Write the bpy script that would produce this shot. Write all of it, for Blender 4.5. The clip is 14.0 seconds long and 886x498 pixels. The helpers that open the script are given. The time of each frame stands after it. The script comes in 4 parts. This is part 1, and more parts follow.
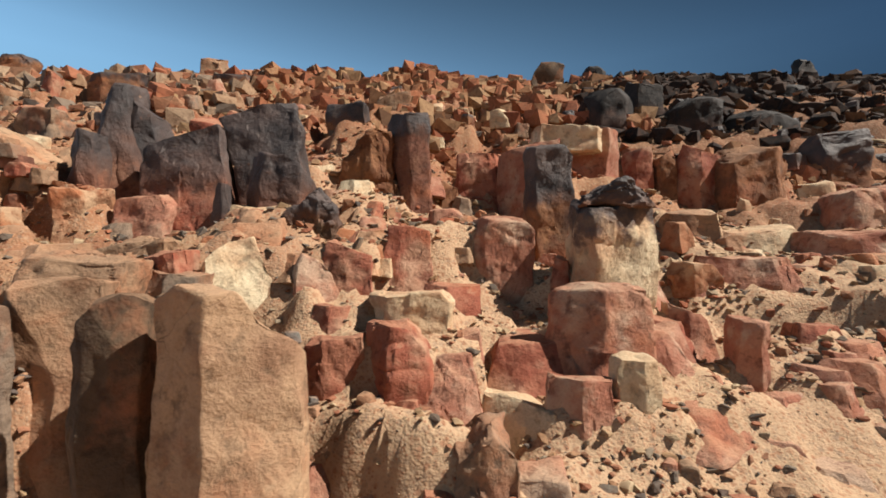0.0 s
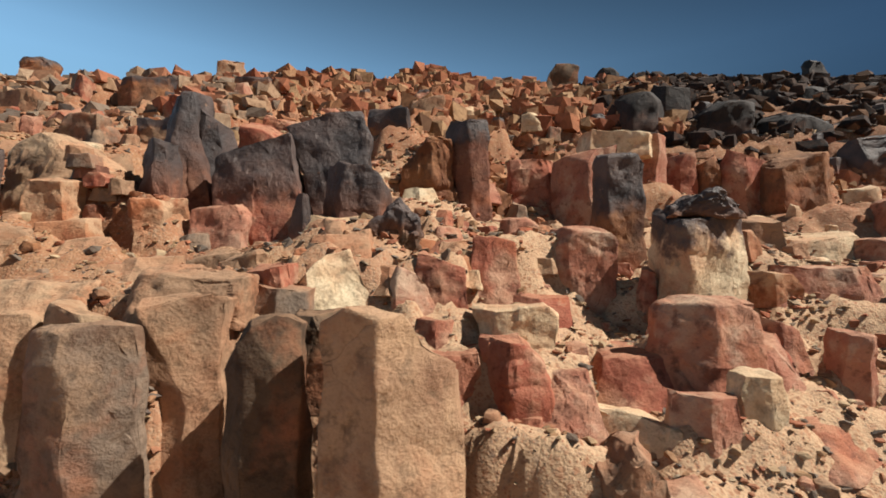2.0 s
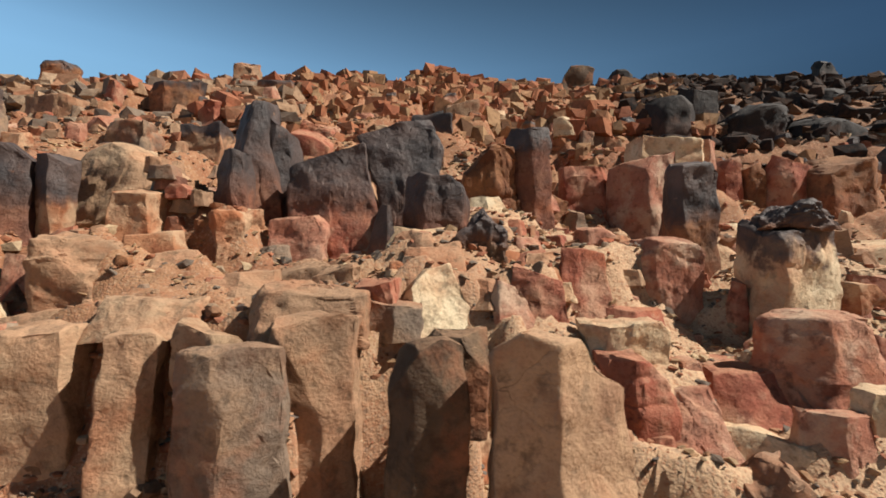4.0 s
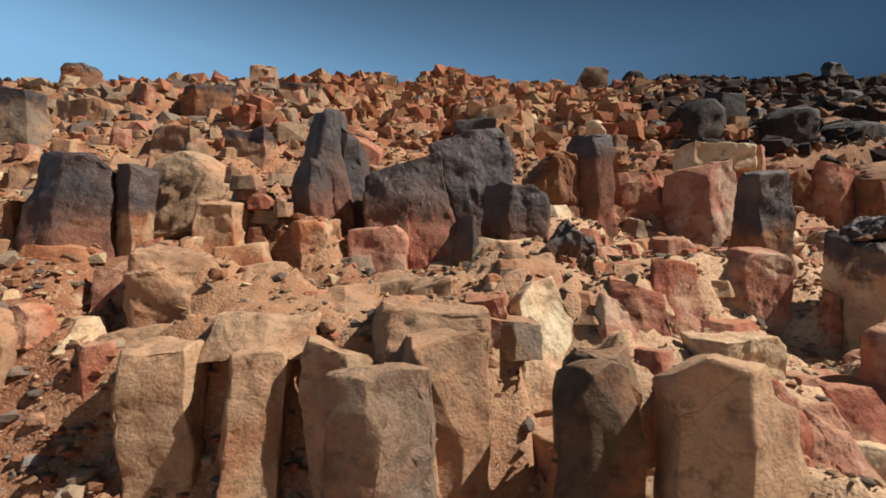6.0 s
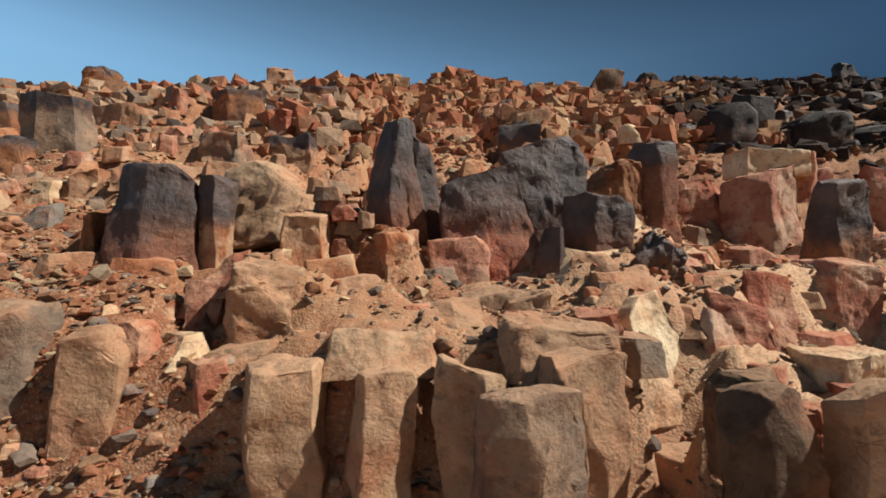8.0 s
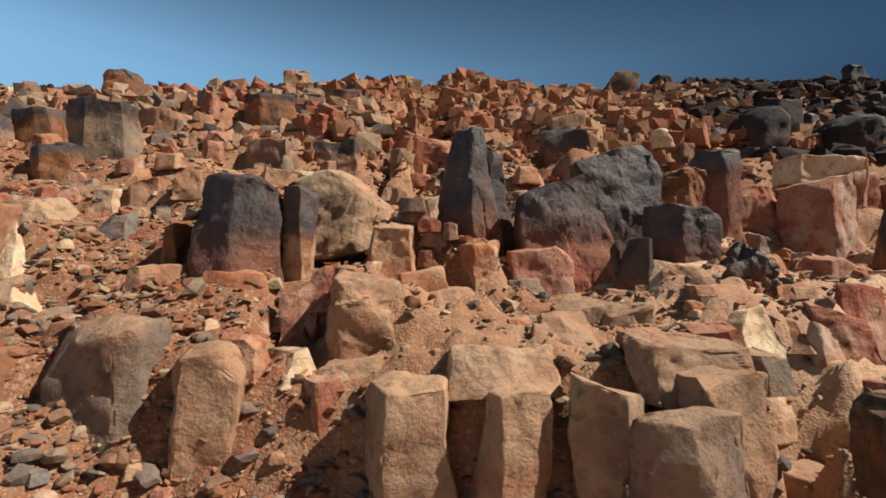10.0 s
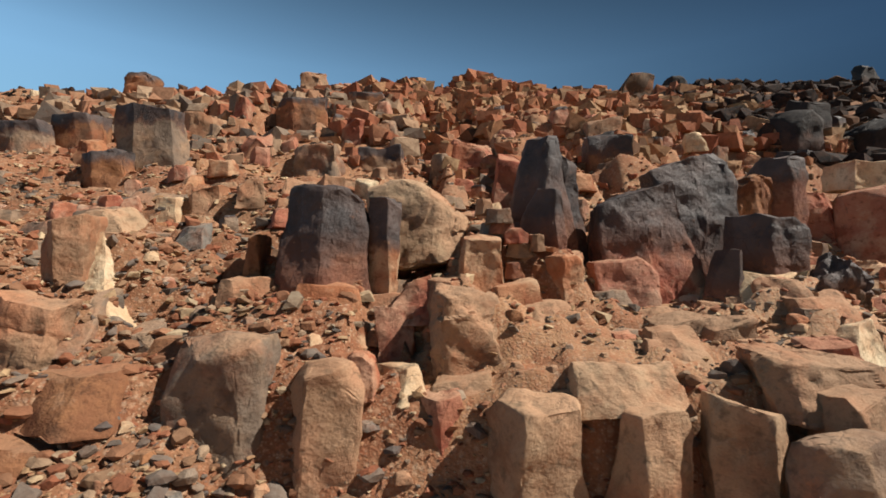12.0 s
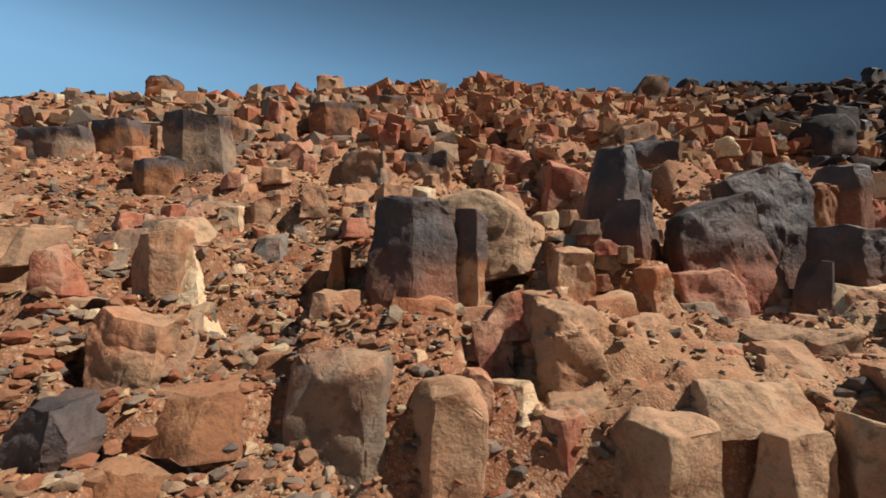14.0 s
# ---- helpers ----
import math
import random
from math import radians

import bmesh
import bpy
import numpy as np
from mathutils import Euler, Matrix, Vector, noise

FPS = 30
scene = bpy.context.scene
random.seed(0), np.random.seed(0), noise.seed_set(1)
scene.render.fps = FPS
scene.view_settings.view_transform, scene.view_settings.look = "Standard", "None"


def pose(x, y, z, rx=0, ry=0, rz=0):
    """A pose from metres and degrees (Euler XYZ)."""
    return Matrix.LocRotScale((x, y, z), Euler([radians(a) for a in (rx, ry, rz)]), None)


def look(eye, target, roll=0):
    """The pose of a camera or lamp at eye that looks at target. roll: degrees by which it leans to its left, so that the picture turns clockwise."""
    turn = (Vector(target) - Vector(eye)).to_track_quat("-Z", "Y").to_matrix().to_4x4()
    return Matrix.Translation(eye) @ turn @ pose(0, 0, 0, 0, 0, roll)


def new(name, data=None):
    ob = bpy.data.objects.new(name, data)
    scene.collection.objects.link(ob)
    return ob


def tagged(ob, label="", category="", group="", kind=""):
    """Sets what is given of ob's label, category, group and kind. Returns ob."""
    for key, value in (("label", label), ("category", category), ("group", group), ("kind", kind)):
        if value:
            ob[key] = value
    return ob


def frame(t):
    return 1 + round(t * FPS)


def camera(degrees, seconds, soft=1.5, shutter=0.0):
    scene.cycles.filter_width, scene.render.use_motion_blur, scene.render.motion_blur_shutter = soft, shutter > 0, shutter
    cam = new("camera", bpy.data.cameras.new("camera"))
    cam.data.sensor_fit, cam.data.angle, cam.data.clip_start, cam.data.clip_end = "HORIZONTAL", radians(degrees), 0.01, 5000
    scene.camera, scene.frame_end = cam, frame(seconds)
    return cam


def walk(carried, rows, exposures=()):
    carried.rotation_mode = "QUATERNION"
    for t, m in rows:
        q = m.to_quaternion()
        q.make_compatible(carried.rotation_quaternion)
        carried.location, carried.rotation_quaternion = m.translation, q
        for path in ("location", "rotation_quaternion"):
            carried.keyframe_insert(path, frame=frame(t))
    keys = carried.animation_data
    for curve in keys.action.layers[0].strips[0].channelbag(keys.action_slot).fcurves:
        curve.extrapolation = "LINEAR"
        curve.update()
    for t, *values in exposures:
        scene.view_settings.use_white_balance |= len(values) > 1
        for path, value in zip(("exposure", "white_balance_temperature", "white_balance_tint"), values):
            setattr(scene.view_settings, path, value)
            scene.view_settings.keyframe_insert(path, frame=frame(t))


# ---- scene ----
cam = camera(87.9, 14.0, soft=1.7, shutter=0.5)
METRES, EYE, TILT, LEAN, TURN = 1.2, 0.6, 0.0, 0.0, 0.0
ROWS = [
    (0.0, 0.0, 0.0, 0.0, 0.0, 0.0, -0.0),
    (0.5, -0.0355, 0.0012, 0.0049, -0.0, -0.01, 0.01),
    (1.0, -0.0708, 0.0025, 0.0095, -0.0, -0.01, 0.02),
    (1.5, -0.1058, 0.004, 0.014, -0.01, -0.02, 0.05),
    (2.0, -0.1384, 0.0052, 0.0178, -0.01, -0.0, 0.06),
    (2.5, -0.1738, 0.0072, 0.0224, -0.01, 0.03, 0.13),
    (3.0, -0.2094, 0.0082, 0.0275, -0.02, 0.02, 0.14),
    (5.5, -0.3879, 0.017, 0.0512, -0.12, 0.02, 0.23),
    (6.0, -0.4235, 0.0189, 0.056, -0.13, 0.02, 0.24),
    (6.5, -0.4593, 0.0211, 0.0607, -0.14, 0.03, 0.26),
    (7.0, -0.4945, 0.0228, 0.0655, -0.15, 0.05, 0.28),
    (7.5, -0.5297, 0.0249, 0.07, -0.14, 0.04, 0.3),
    (8.0, -0.5648, 0.0267, 0.0752, -0.14, 0.06, 0.33),
    (10.5, -0.742, 0.036, 0.0991, -0.2, 0.11, 0.37),
    (11.0, -0.7772, 0.0377, 0.104, -0.21, 0.12, 0.4),
    (11.5, -0.8126, 0.0398, 0.1087, -0.23, 0.13, 0.41),
    (12.0, -0.8483, 0.0418, 0.1137, -0.23, 0.13, 0.42),
    (12.5, -0.8834, 0.0441, 0.1183, -0.25, 0.15, 0.45),
    (13.0, -0.9187, 0.0462, 0.1233, -0.26, 0.19, 0.46),
    (13.5, -0.9543, 0.0486, 0.1279, -0.28, 0.2, 0.46),
    (14.0, -0.9898, 0.0507, 0.1328, -0.3, 0.22, 0.47),
]
walk(cam, [(t, pose(0, 0, EYE, TILT, LEAN, TURN) @ pose(METRES * x, METRES * y, METRES * z, 90 + pitch, roll, yaw)) for t, x, y, z, yaw, pitch, roll in ROWS],
     [(0.0, 0.3), (14.0, 0.22)])

# ---- sun and sky ----
SUN_TO = Vector((0.82, -0.1, 0.93)).normalized()
world = bpy.data.worlds.new("desert_sky")
scene.world = world
world.use_nodes = True
wn = world.node_tree
sky = wn.nodes.new("ShaderNodeTexSky")
sky.sky_type = "NISHITA"
sky.sun_disc = False
sky.sun_elevation = math.asin(SUN_TO.z)
sky.sun_rotation = math.atan2(SUN_TO.x, SUN_TO.y)
sky.altitude = 600
sky.air_density, sky.dust_density, sky.ozone_density = 1.0, 0.1, 4.0
# the sky deepens smoothly from one side to the other
way = wn.nodes.new("ShaderNodeTexCoord")
split = wn.nodes.new("ShaderNodeSeparateXYZ")
wn.links.new(way.outputs["Generated"], split.inputs[0])
deep = wn.nodes.new("ShaderNodeMapRange")
deep.interpolation_type = "SMOOTHSTEP"
deep.inputs["From Min"].default_value, deep.inputs["From Max"].default_value = -0.9, 0.9
wn.links.new(split.outputs[0], deep.inputs["Value"])
tone = wn.nodes.new("ShaderNodeMix")
tone.data_type = "RGBA"
tone.inputs[6].default_value, tone.inputs[7].default_value = (5.4, 6.1, 5.2, 1), (0.32, 0.47, 0.56, 1)
wn.links.new(deep.outputs[0], tone.inputs[0])
# and from the horizon to a dark zenith
rise = wn.nodes.new("ShaderNodeMapRange")
rise.inputs["From Min"].default_value, rise.inputs["From Max"].default_value = 0.36, 0.62
rise.inputs["To Min"].default_value, rise.inputs["To Max"].default_value = 1.0, 0.14
wn.links.new(split.outputs[2], rise.inputs["Value"])
# with no glow along the horizon
low = wn.nodes.new("ShaderNodeMapRange")
low.inputs["From Min"].default_value, low.inputs["From Max"].default_value = 0.0, 0.32
low.inputs["To Min"].default_value, low.inputs["To Max"].default_value = 0.2, 1.0
wn.links.new(split.outputs[2], low.inputs["Value"])
both = wn.nodes.new("ShaderNodeMath")
both.operation = "MULTIPLY"
wn.links.new(rise.outputs[0], both.inputs[0])
wn.links.new(low.outputs[0], both.inputs[1])
dim = wn.nodes.new("ShaderNodeVectorMath")
dim.operation = "SCALE"
wn.links.new(tone.outputs[2], dim.inputs[0])
wn.links.new(both.outputs[0], dim.inputs["Scale"])
tint = wn.nodes.new("ShaderNodeMix")
tint.data_type, tint.blend_type = "RGBA", "MULTIPLY"
tint.inputs[0].default_value = 1.0
wn.links.new(sky.outputs[0], tint.inputs[6])
wn.links.new(dim.outputs[0], tint.inputs[7])
wn.links.new(tint.outputs[2], wn.nodes["Background"].inputs[0])
wn.nodes["Background"].inputs[1].default_value = 0.030
lamp = bpy.data.lights.new("sun", "SUN")
lamp.energy, lamp.angle, lamp.color = 5.9, radians(0.53), (1.0, 0.935, 0.84)
new("sun", lamp).matrix_world = look(SUN_TO * 50, (0, 0, 0))


# ---- materials ----
class Nodes:
    """Short hand for building a node material."""

    def __init__(self, name):
        self.mat = bpy.data.materials.new(name)
        self.mat.use_nodes = True
        self.tree = self.mat.node_tree
        self.bsdf = self.tree.nodes["Principled BSDF"]

    def add(self, kind, **values):
        n = self.tree.nodes.new(kind)
        for key, v in values.items():
            n.inputs[key.replace("_", " ")].default_value = v
        return n

    def link(self, a, b):
        self.tree.links.new(a, b)

    def noise(self, at, scale, detail=5, rough=0.6):
        n = self.add("ShaderNodeTexNoise", Scale=scale, Detail=detail, Roughness=rough)
        self.link(at, n.inputs["Vector"])
        return n.outputs["Fac"]

    def ramp(self, fac, *stops):
        n = self.add("ShaderNodeValToRGB")
        els = n.color_ramp.elements
        while len(els) < len(stops):
            els.new(0.5)
        for e, (p, c) in zip(els, stops):
            e.position, e.color = p, (*(c if isinstance(c, tuple) else (c, c, c)), 1)
        self.link(fac, n.inputs[0])
        return n.outputs[0]

    def mix(self, fac, a, b, blend="MIX"):
        n = self.tree.nodes.new("ShaderNodeMix")
        n.data_type, n.blend_type = "RGBA", blend
        for v, s in ((fac, n.inputs[0]), (a, n.inputs[6]), (b, n.inputs[7])):
            if isinstance(v, (int, float)):
                s.default_value = v
            elif isinstance(v, tuple):
                s.default_value = (*v, 1)
            else:
                self.link(v, s)
        return n.outputs[2]

    def math(self, op, a, b, c=None):
        n = self.tree.nodes.new("ShaderNodeMath")
        n.operation = op
        for v, s in zip((a, b, c), n.inputs):
            if isinstance(v, (int, float)):
                s.default_value = v
            elif v is not None:
                self.link(v, s)
        return n.outputs[0]

    def bump(self, height, strength, distance, before=None):
        n = self.add("ShaderNodeBump", Strength=strength, Distance=distance)
        self.link(height, n.inputs["Height"])
        if before:
            self.link(before, n.inputs["Normal"])
        return n.outputs[0]


# body colour, second colour, vein colour
STONE = {
    "red": ((0.304, 0.0896, 0.0528), (0.368, 0.148, 0.088), (0.432, 0.256, 0.164)),
    "pink": ((0.352, 0.14, 0.088), (0.4, 0.204, 0.132), (0.488, 0.352, 0.248)),
    "orange": ((0.344, 0.132, 0.06), (0.4, 0.2, 0.104), (0.464, 0.312, 0.192)),
    "tan": ((0.336, 0.204, 0.12), (0.384, 0.208, 0.12), (0.264, 0.168, 0.104)),
    "sand": ((0.4, 0.268, 0.164), (0.44, 0.264, 0.156), (0.32, 0.2, 0.12)),
    "buff": ((0.4, 0.252, 0.152), (0.448, 0.288, 0.172), (0.288, 0.16, 0.096)),
    "cream": ((0.608, 0.464, 0.296), (0.56, 0.376, 0.224), (0.656, 0.544, 0.368)),
    "brown": ((0.2, 0.084, 0.04), (0.288, 0.132, 0.06), (0.128, 0.068, 0.04)),
    "grey": ((0.232, 0.164, 0.116), (0.296, 0.192, 0.12), (0.152, 0.116, 0.088)),
    "umber": ((0.096, 0.0624, 0.0384), (0.16, 0.1, 0.0576), (0.088, 0.0576, 0.0384)),
    "slate": ((0.152, 0.144, 0.128), (0.208, 0.18, 0.152), (0.104, 0.1, 0.092)),
    "black": ((0.032, 0.0256, 0.0224), (0.056, 0.036, 0.028), (0.104, 0.052, 0.032)),
    "purple": ((0.176, 0.0736, 0.048), (0.248, 0.1, 0.06), (0.272, 0.136, 0.084)),
}
# how far down the rock the varnish reaches: start and end over its height
VARNISH = {"cap": (0.70, 0.88), "half": (0.40, 0.68), "full": (0.04, 0.6), "most": (0.24, 0.86)}
made = {}


def stone(colour, varnish="n"):
    key = colour + "_" + varnish
    if key in made:
        return made[key]
    body, second, vein = STONE[colour]
    g = Nodes("sandstone_" + key)
    co = g.add("ShaderNodeTexCoord")
    info = g.add("ShaderNodeObjectInfo")
    shift = g.tree.nodes.new("ShaderNodeVectorMath")
    shift.operation = "MULTIPLY_ADD"
    g.link(info.outputs["Random"], shift.inputs[0])
    shift.inputs[1].default_value = (7.1, 3.3, 5.7)
    g.link(co.outputs["Object"], shift.inputs[2])
    at = shift.outputs[0]
    big, mid, fine = g.noise(at, 11, 4), g.noise(at, 45, 6, 0.65), g.noise(at, 260, 4, 0.7)
    col = g.mix(g.ramp(big, (0.42, 0.0), (0.58, 1.0)), body, second)
    col = g.mix(g.ramp(mid, (0.56, 0.0), (0.74, 0.6)), col, vein)
    patch = g.ramp(g.noise(at, 7.5, 4, 0.6), (0.50, 0.0), (0.60, 0.85))
    col = g.mix(patch, col, vein)
    stain = g.ramp(g.noise(at, 9.5, 5, 0.7), (0.36, 0.85), (0.46, 0.0))
    col = g.mix(stain, col, (body[0] * 0.62, body[1] * 0.5, body[2] * 0.45))
    rust = g.ramp(g.noise(at, 6.0, 5, 0.65), (0.52, 0.0), (0.64, 0.42))
    col = g.mix(rust, col, (0.42, 0.14, 0.06))
    # dust settled on flat places
    facing = g.add("ShaderNodeSeparateXYZ")
    g.link(g.add("ShaderNodeNewGeometry").outputs["Normal"], facing.inputs[0])
    flat = g.ramp(g.math("MULTIPLY_ADD", mid, 0.5, facing.outputs[2]), (0.95, 0.0), (1.3, 0.3))
    col = g.mix(flat, col, (0.46, 0.27, 0.16))
    dark = tuple(c * 0.45 for c in body)
    col = g.mix(g.ramp(mid, (0.33, 0.8), (0.46, 0.0)), col, dark)
    if varnish != "n":
        low, high = VARNISH[varnish]
        sep = g.add("ShaderNodeSeparateXYZ")
        g.link(co.outputs["Generated"], sep.inputs[0])
        h = g.math("MULTIPLY_ADD", g.noise(at, 16, 6, 0.62), 0.7, sep.outputs[2])
        coat = g.ramp(g.math("ADD", h, -0.35), (low, 0.0), (high, 1.0))
        coat = g.mix(g.ramp(mid, (0.62, 0.0), (0.72, 0.6)), coat, (0, 0, 0))
        deep, thin = ((0.016, 0.014, 0.014), (0.035, 0.027, 0.024)) if colour == "black" else ((0.042, 0.036, 0.037), (0.115, 0.08, 0.07))
        skin = g.mix(g.ramp(big, (0.4, 0.0), (0.7, 1.0)), deep, thin)
        # the thin rim of the coat is a purplish brown
        rim = g.ramp(coat, (0.02, 0.0), (0.4, 0.85))
        col = g.mix(rim, col, (0.115, 0.058, 0.04))
        col = g.mix(g.ramp(coat, (0.3, 0.0), (0.85, 1.0)), col, skin)
        # tan scuffs where the coat is knocked off
        scuff = g.ramp(g.noise(at, 60, 3, 0.7), (0.68, 0.0), (0.73, 0.7))
        col = g.mix(scuff, col, (0.3, 0.19, 0.13))
        rough = g.mix(coat, (0.9, 0.9, 0.9), (0.8, 0.8, 0.8) if colour == "black" else (0.6, 0.6, 0.6))
        g.link(rough, g.bsdf.inputs["Roughness"])
    else:
        g.bsdf.inputs["Roughness"].default_value = 0.9
    g.bsdf.inputs["Specular IOR Level"].default_value = 0.35
    col = g.mix(g.ramp(fine, (0.3, 0.22), (0.55, 0.0)), col, (0.06, 0.035, 0.02))
    # hairline cracks and bedding
    bend = g.add("ShaderNodeMix")
    bend.data_type = "VECTOR"
    bend.inputs[0].default_value = 0.06
    wob = g.add("ShaderNodeTexNoise", Scale=14.0, Detail=4.0)
    g.link(at, wob.inputs["Vector"])
    g.link(at, bend.inputs[4])
    g.link(wob.outputs["Color"], bend.inputs[5])
    cell = g.add("ShaderNodeTexVoronoi", Scale=13.0)
    cell.feature = "DISTANCE_TO_EDGE"
    g.link(bend.outputs[1], cell.inputs["Vector"])
    gap = g.ramp(cell.outputs["Distance"], (0.0, 0.7), (0.012, 0.0))
    gap = g.mix(g.ramp(big, (0.52, 0.0), (0.64, 1.0)), (0, 0, 0), gap)
    col = g.mix(gap, col, tuple(c * 0.25 for c in body))
    g.link(col, g.bsdf.inputs["Base Color"])
    n0 = g.bump(g.ramp(cell.outputs["Distance"], (0.0, 0.0), (0.04, 1.0)), 0.15, 0.003)
    n1 = g.bump(mid, 0.65, 0.008, n0)
    n2 = g.bump(g.noise(at, 110, 5, 0.7), 0.6, 0.0035, n1)
    g.link(g.bump(fine, 0.4, 0.0016, n2), g.bsdf.inputs["Normal"])
    made[key] = g.mat
    return g.mat


def ground_material():
    g = Nodes("stony_desert_soil")
    co = g.add("ShaderNodeTexCoord").outputs["Object"]
    big, mid, fine = g.noise(co, 4.5, 6, 0.62), g.noise(co, 22, 6, 0.65), g.noise(co, 190, 5, 0.7)
    col = g.mix(g.ramp(big, (0.4, 0.0), (0.62, 1.0)), (0.224, 0.092, 0.048), (0.344, 0.192, 0.104))
    col = g.mix(g.ramp(mid, (0.5, 0.0), (0.72, 0.85)), col, (0.272, 0.1, 0.052))
    # paler sand towards the east end; farther west it paints in extra brightness
    sep = g.add("ShaderNodeSeparateXYZ")
    g.link(co, sep.inputs[0])
    east = g.ramp(g.math("MULTIPLY_ADD", big, 0.4, g.math("MULTIPLY_ADD", sep.outputs[0], 0.5, 0.5)), (0.3, 0.0), (0.72, 0.8))
    near = g.ramp(g.math("MULTIPLY", sep.outputs[1], 0.25), (0.3, 1.0), (0.4, 0.0))
    col = g.mix(g.math("MULTIPLY", east, near), col, (0.528, 0.368, 0.232))
    # soil browned towards the west end, painting in the dimmer left of the view
    west = g.ramp(g.math("MULTIPLY_ADD", big, -0.3, g.math("MULTIPLY_ADD", sep.outputs[0], -0.5, -0.2)), (0.15, 0.0), (0.5, 0.75))
    col = g.mix(g.math("MULTIPLY", west, near), col, (0.16, 0.076, 0.04))
    # dark soil among the black boulders
    far = g.ramp(g.math("MULTIPLY", sep.outputs[1], 0.25), (0.45, 0.0), (0.56, 0.85))
    side = g.ramp(g.math("MULTIPLY_ADD", sep.outputs[1], -0.22, sep.outputs[0]), (0.0, 0.0), (0.4, 1.0))
    col = g.mix(g.math("MULTIPLY", far, side), col, (0.136, 0.068, 0.036))
    for scale, amount in ((95, 0.6), (230, 0.6)):
        v = g.add("ShaderNodeTexVoronoi", Scale=scale)
        g.link(co, v.inputs["Vector"])
        sep = g.add("ShaderNodeSeparateColor")
        g.link(v.outputs["Color"], sep.inputs[0])
        grit = g.ramp(sep.outputs[0], (0.0, (0.24, 0.08, 0.04)), (0.4, (0.368, 0.176, 0.096)), (0.75, (0.464, 0.32, 0.208)), (0.97, (0.192, 0.128, 0.096)))
        inside = g.ramp(v.outputs["Distance"], (0.25, amount), (0.5, 0.0))
        col = g.mix(inside, col, grit)
    g.link(col, g.bsdf.inputs["Base Color"])
    g.bsdf.inputs["Roughness"].default_value = 0.95
    g.bsdf.inputs["Specular IOR Level"].default_value = 0.2
    n1 = g.bump(mid, 0.7, 0.012)
    n2 = g.bump(v.outputs["Distance"], 0.4, -0.0025, n1)
    g.link(g.bump(fine, 0.6, 0.002, n2), g.bsdf.inputs["Normal"])
    return g.mat


def rubble_material(name, *stops):
    """Stones of many colours, one to each loose piece."""
    g = Nodes(name)
    co = g.add("ShaderNodeTexCoord").outputs["Object"]
    geo = g.add("ShaderNodeNewGeometry")
    mid, fine = g.noise(co, 40, 5, 0.65), g.noise(co, 240, 4, 0.7)
    col = g.ramp(geo.outputs["Random Per Island"], *stops)
    col = g.mix(g.ramp(mid, (0.35, 0.5), (0.6, 0.0)), col, (0.1, 0.045, 0.025))
    pale = g.mix(0.5, col, (0.6, 0.42, 0.28), "MULTIPLY")
    col = g.mix(g.ramp(fine, (0.55, 0.0), (0.75, 0.6)), col, pale)
    g.link(col, g.bsdf.inputs["Base Color"])
    g.bsdf.inputs["Roughness"].default_value = 0.88
    g.bsdf.inputs["Specular IOR Level"].default_value = 0.2
    n1 = g.bump(mid, 0.7, 0.006)
    g.link(g.bump(fine, 0.5, 0.0015, n1), g.bsdf.inputs["Normal"])
    return g.mat


# ---- rocks ----
def cut_block(rng, sides=4, yaw=0.0, cuts=3, tilt=0.12):
    """A block cut by planes out of a cube: upright joints, a tilted top and some broken corners. Within -1 to 1."""
    bm = bmesh.new()
    bmesh.ops.create_cube(bm, size=2.6)
    turn = radians(yaw) + rng.normal(0, 0.06)
    planes = []
    for k in range(sides):
        a = turn - math.pi / 2 + 2 * math.pi * k / sides + rng.normal(0, 0.15)
        planes.append(((math.cos(a), math.sin(a), rng.normal(0.0, 0.03)), rng.uniform(0.84, 1.0)))
    planes.append(((rng.normal(0, tilt), rng.normal(-0.10, tilt), 1.0), 1.0))
    planes.append(((0, 0, -1), 1.0))
    for k in range(cuts):
        a = rng.uniform(0, 2 * math.pi)
        planes.append(((math.cos(a), math.sin(a), rng.uniform(0.3, 1.6)), rng.uniform(1.02, 1.28)))
    for no, dist in planes:
        n = Vector(no).normalized()
        got = bmesh.ops.bisect_plane(bm, geom=bm.verts[:] + bm.edges[:] + bm.faces[:], plane_co=n * dist, plane_no=n, clear_outer=True)
        rim = [e for e in got["geom_cut"] if isinstance(e, bmesh.types.BMEdge)]
        if len(rim) > 2:
            bmesh.ops.edgeloop_fill(bm, edges=rim)
    return bm


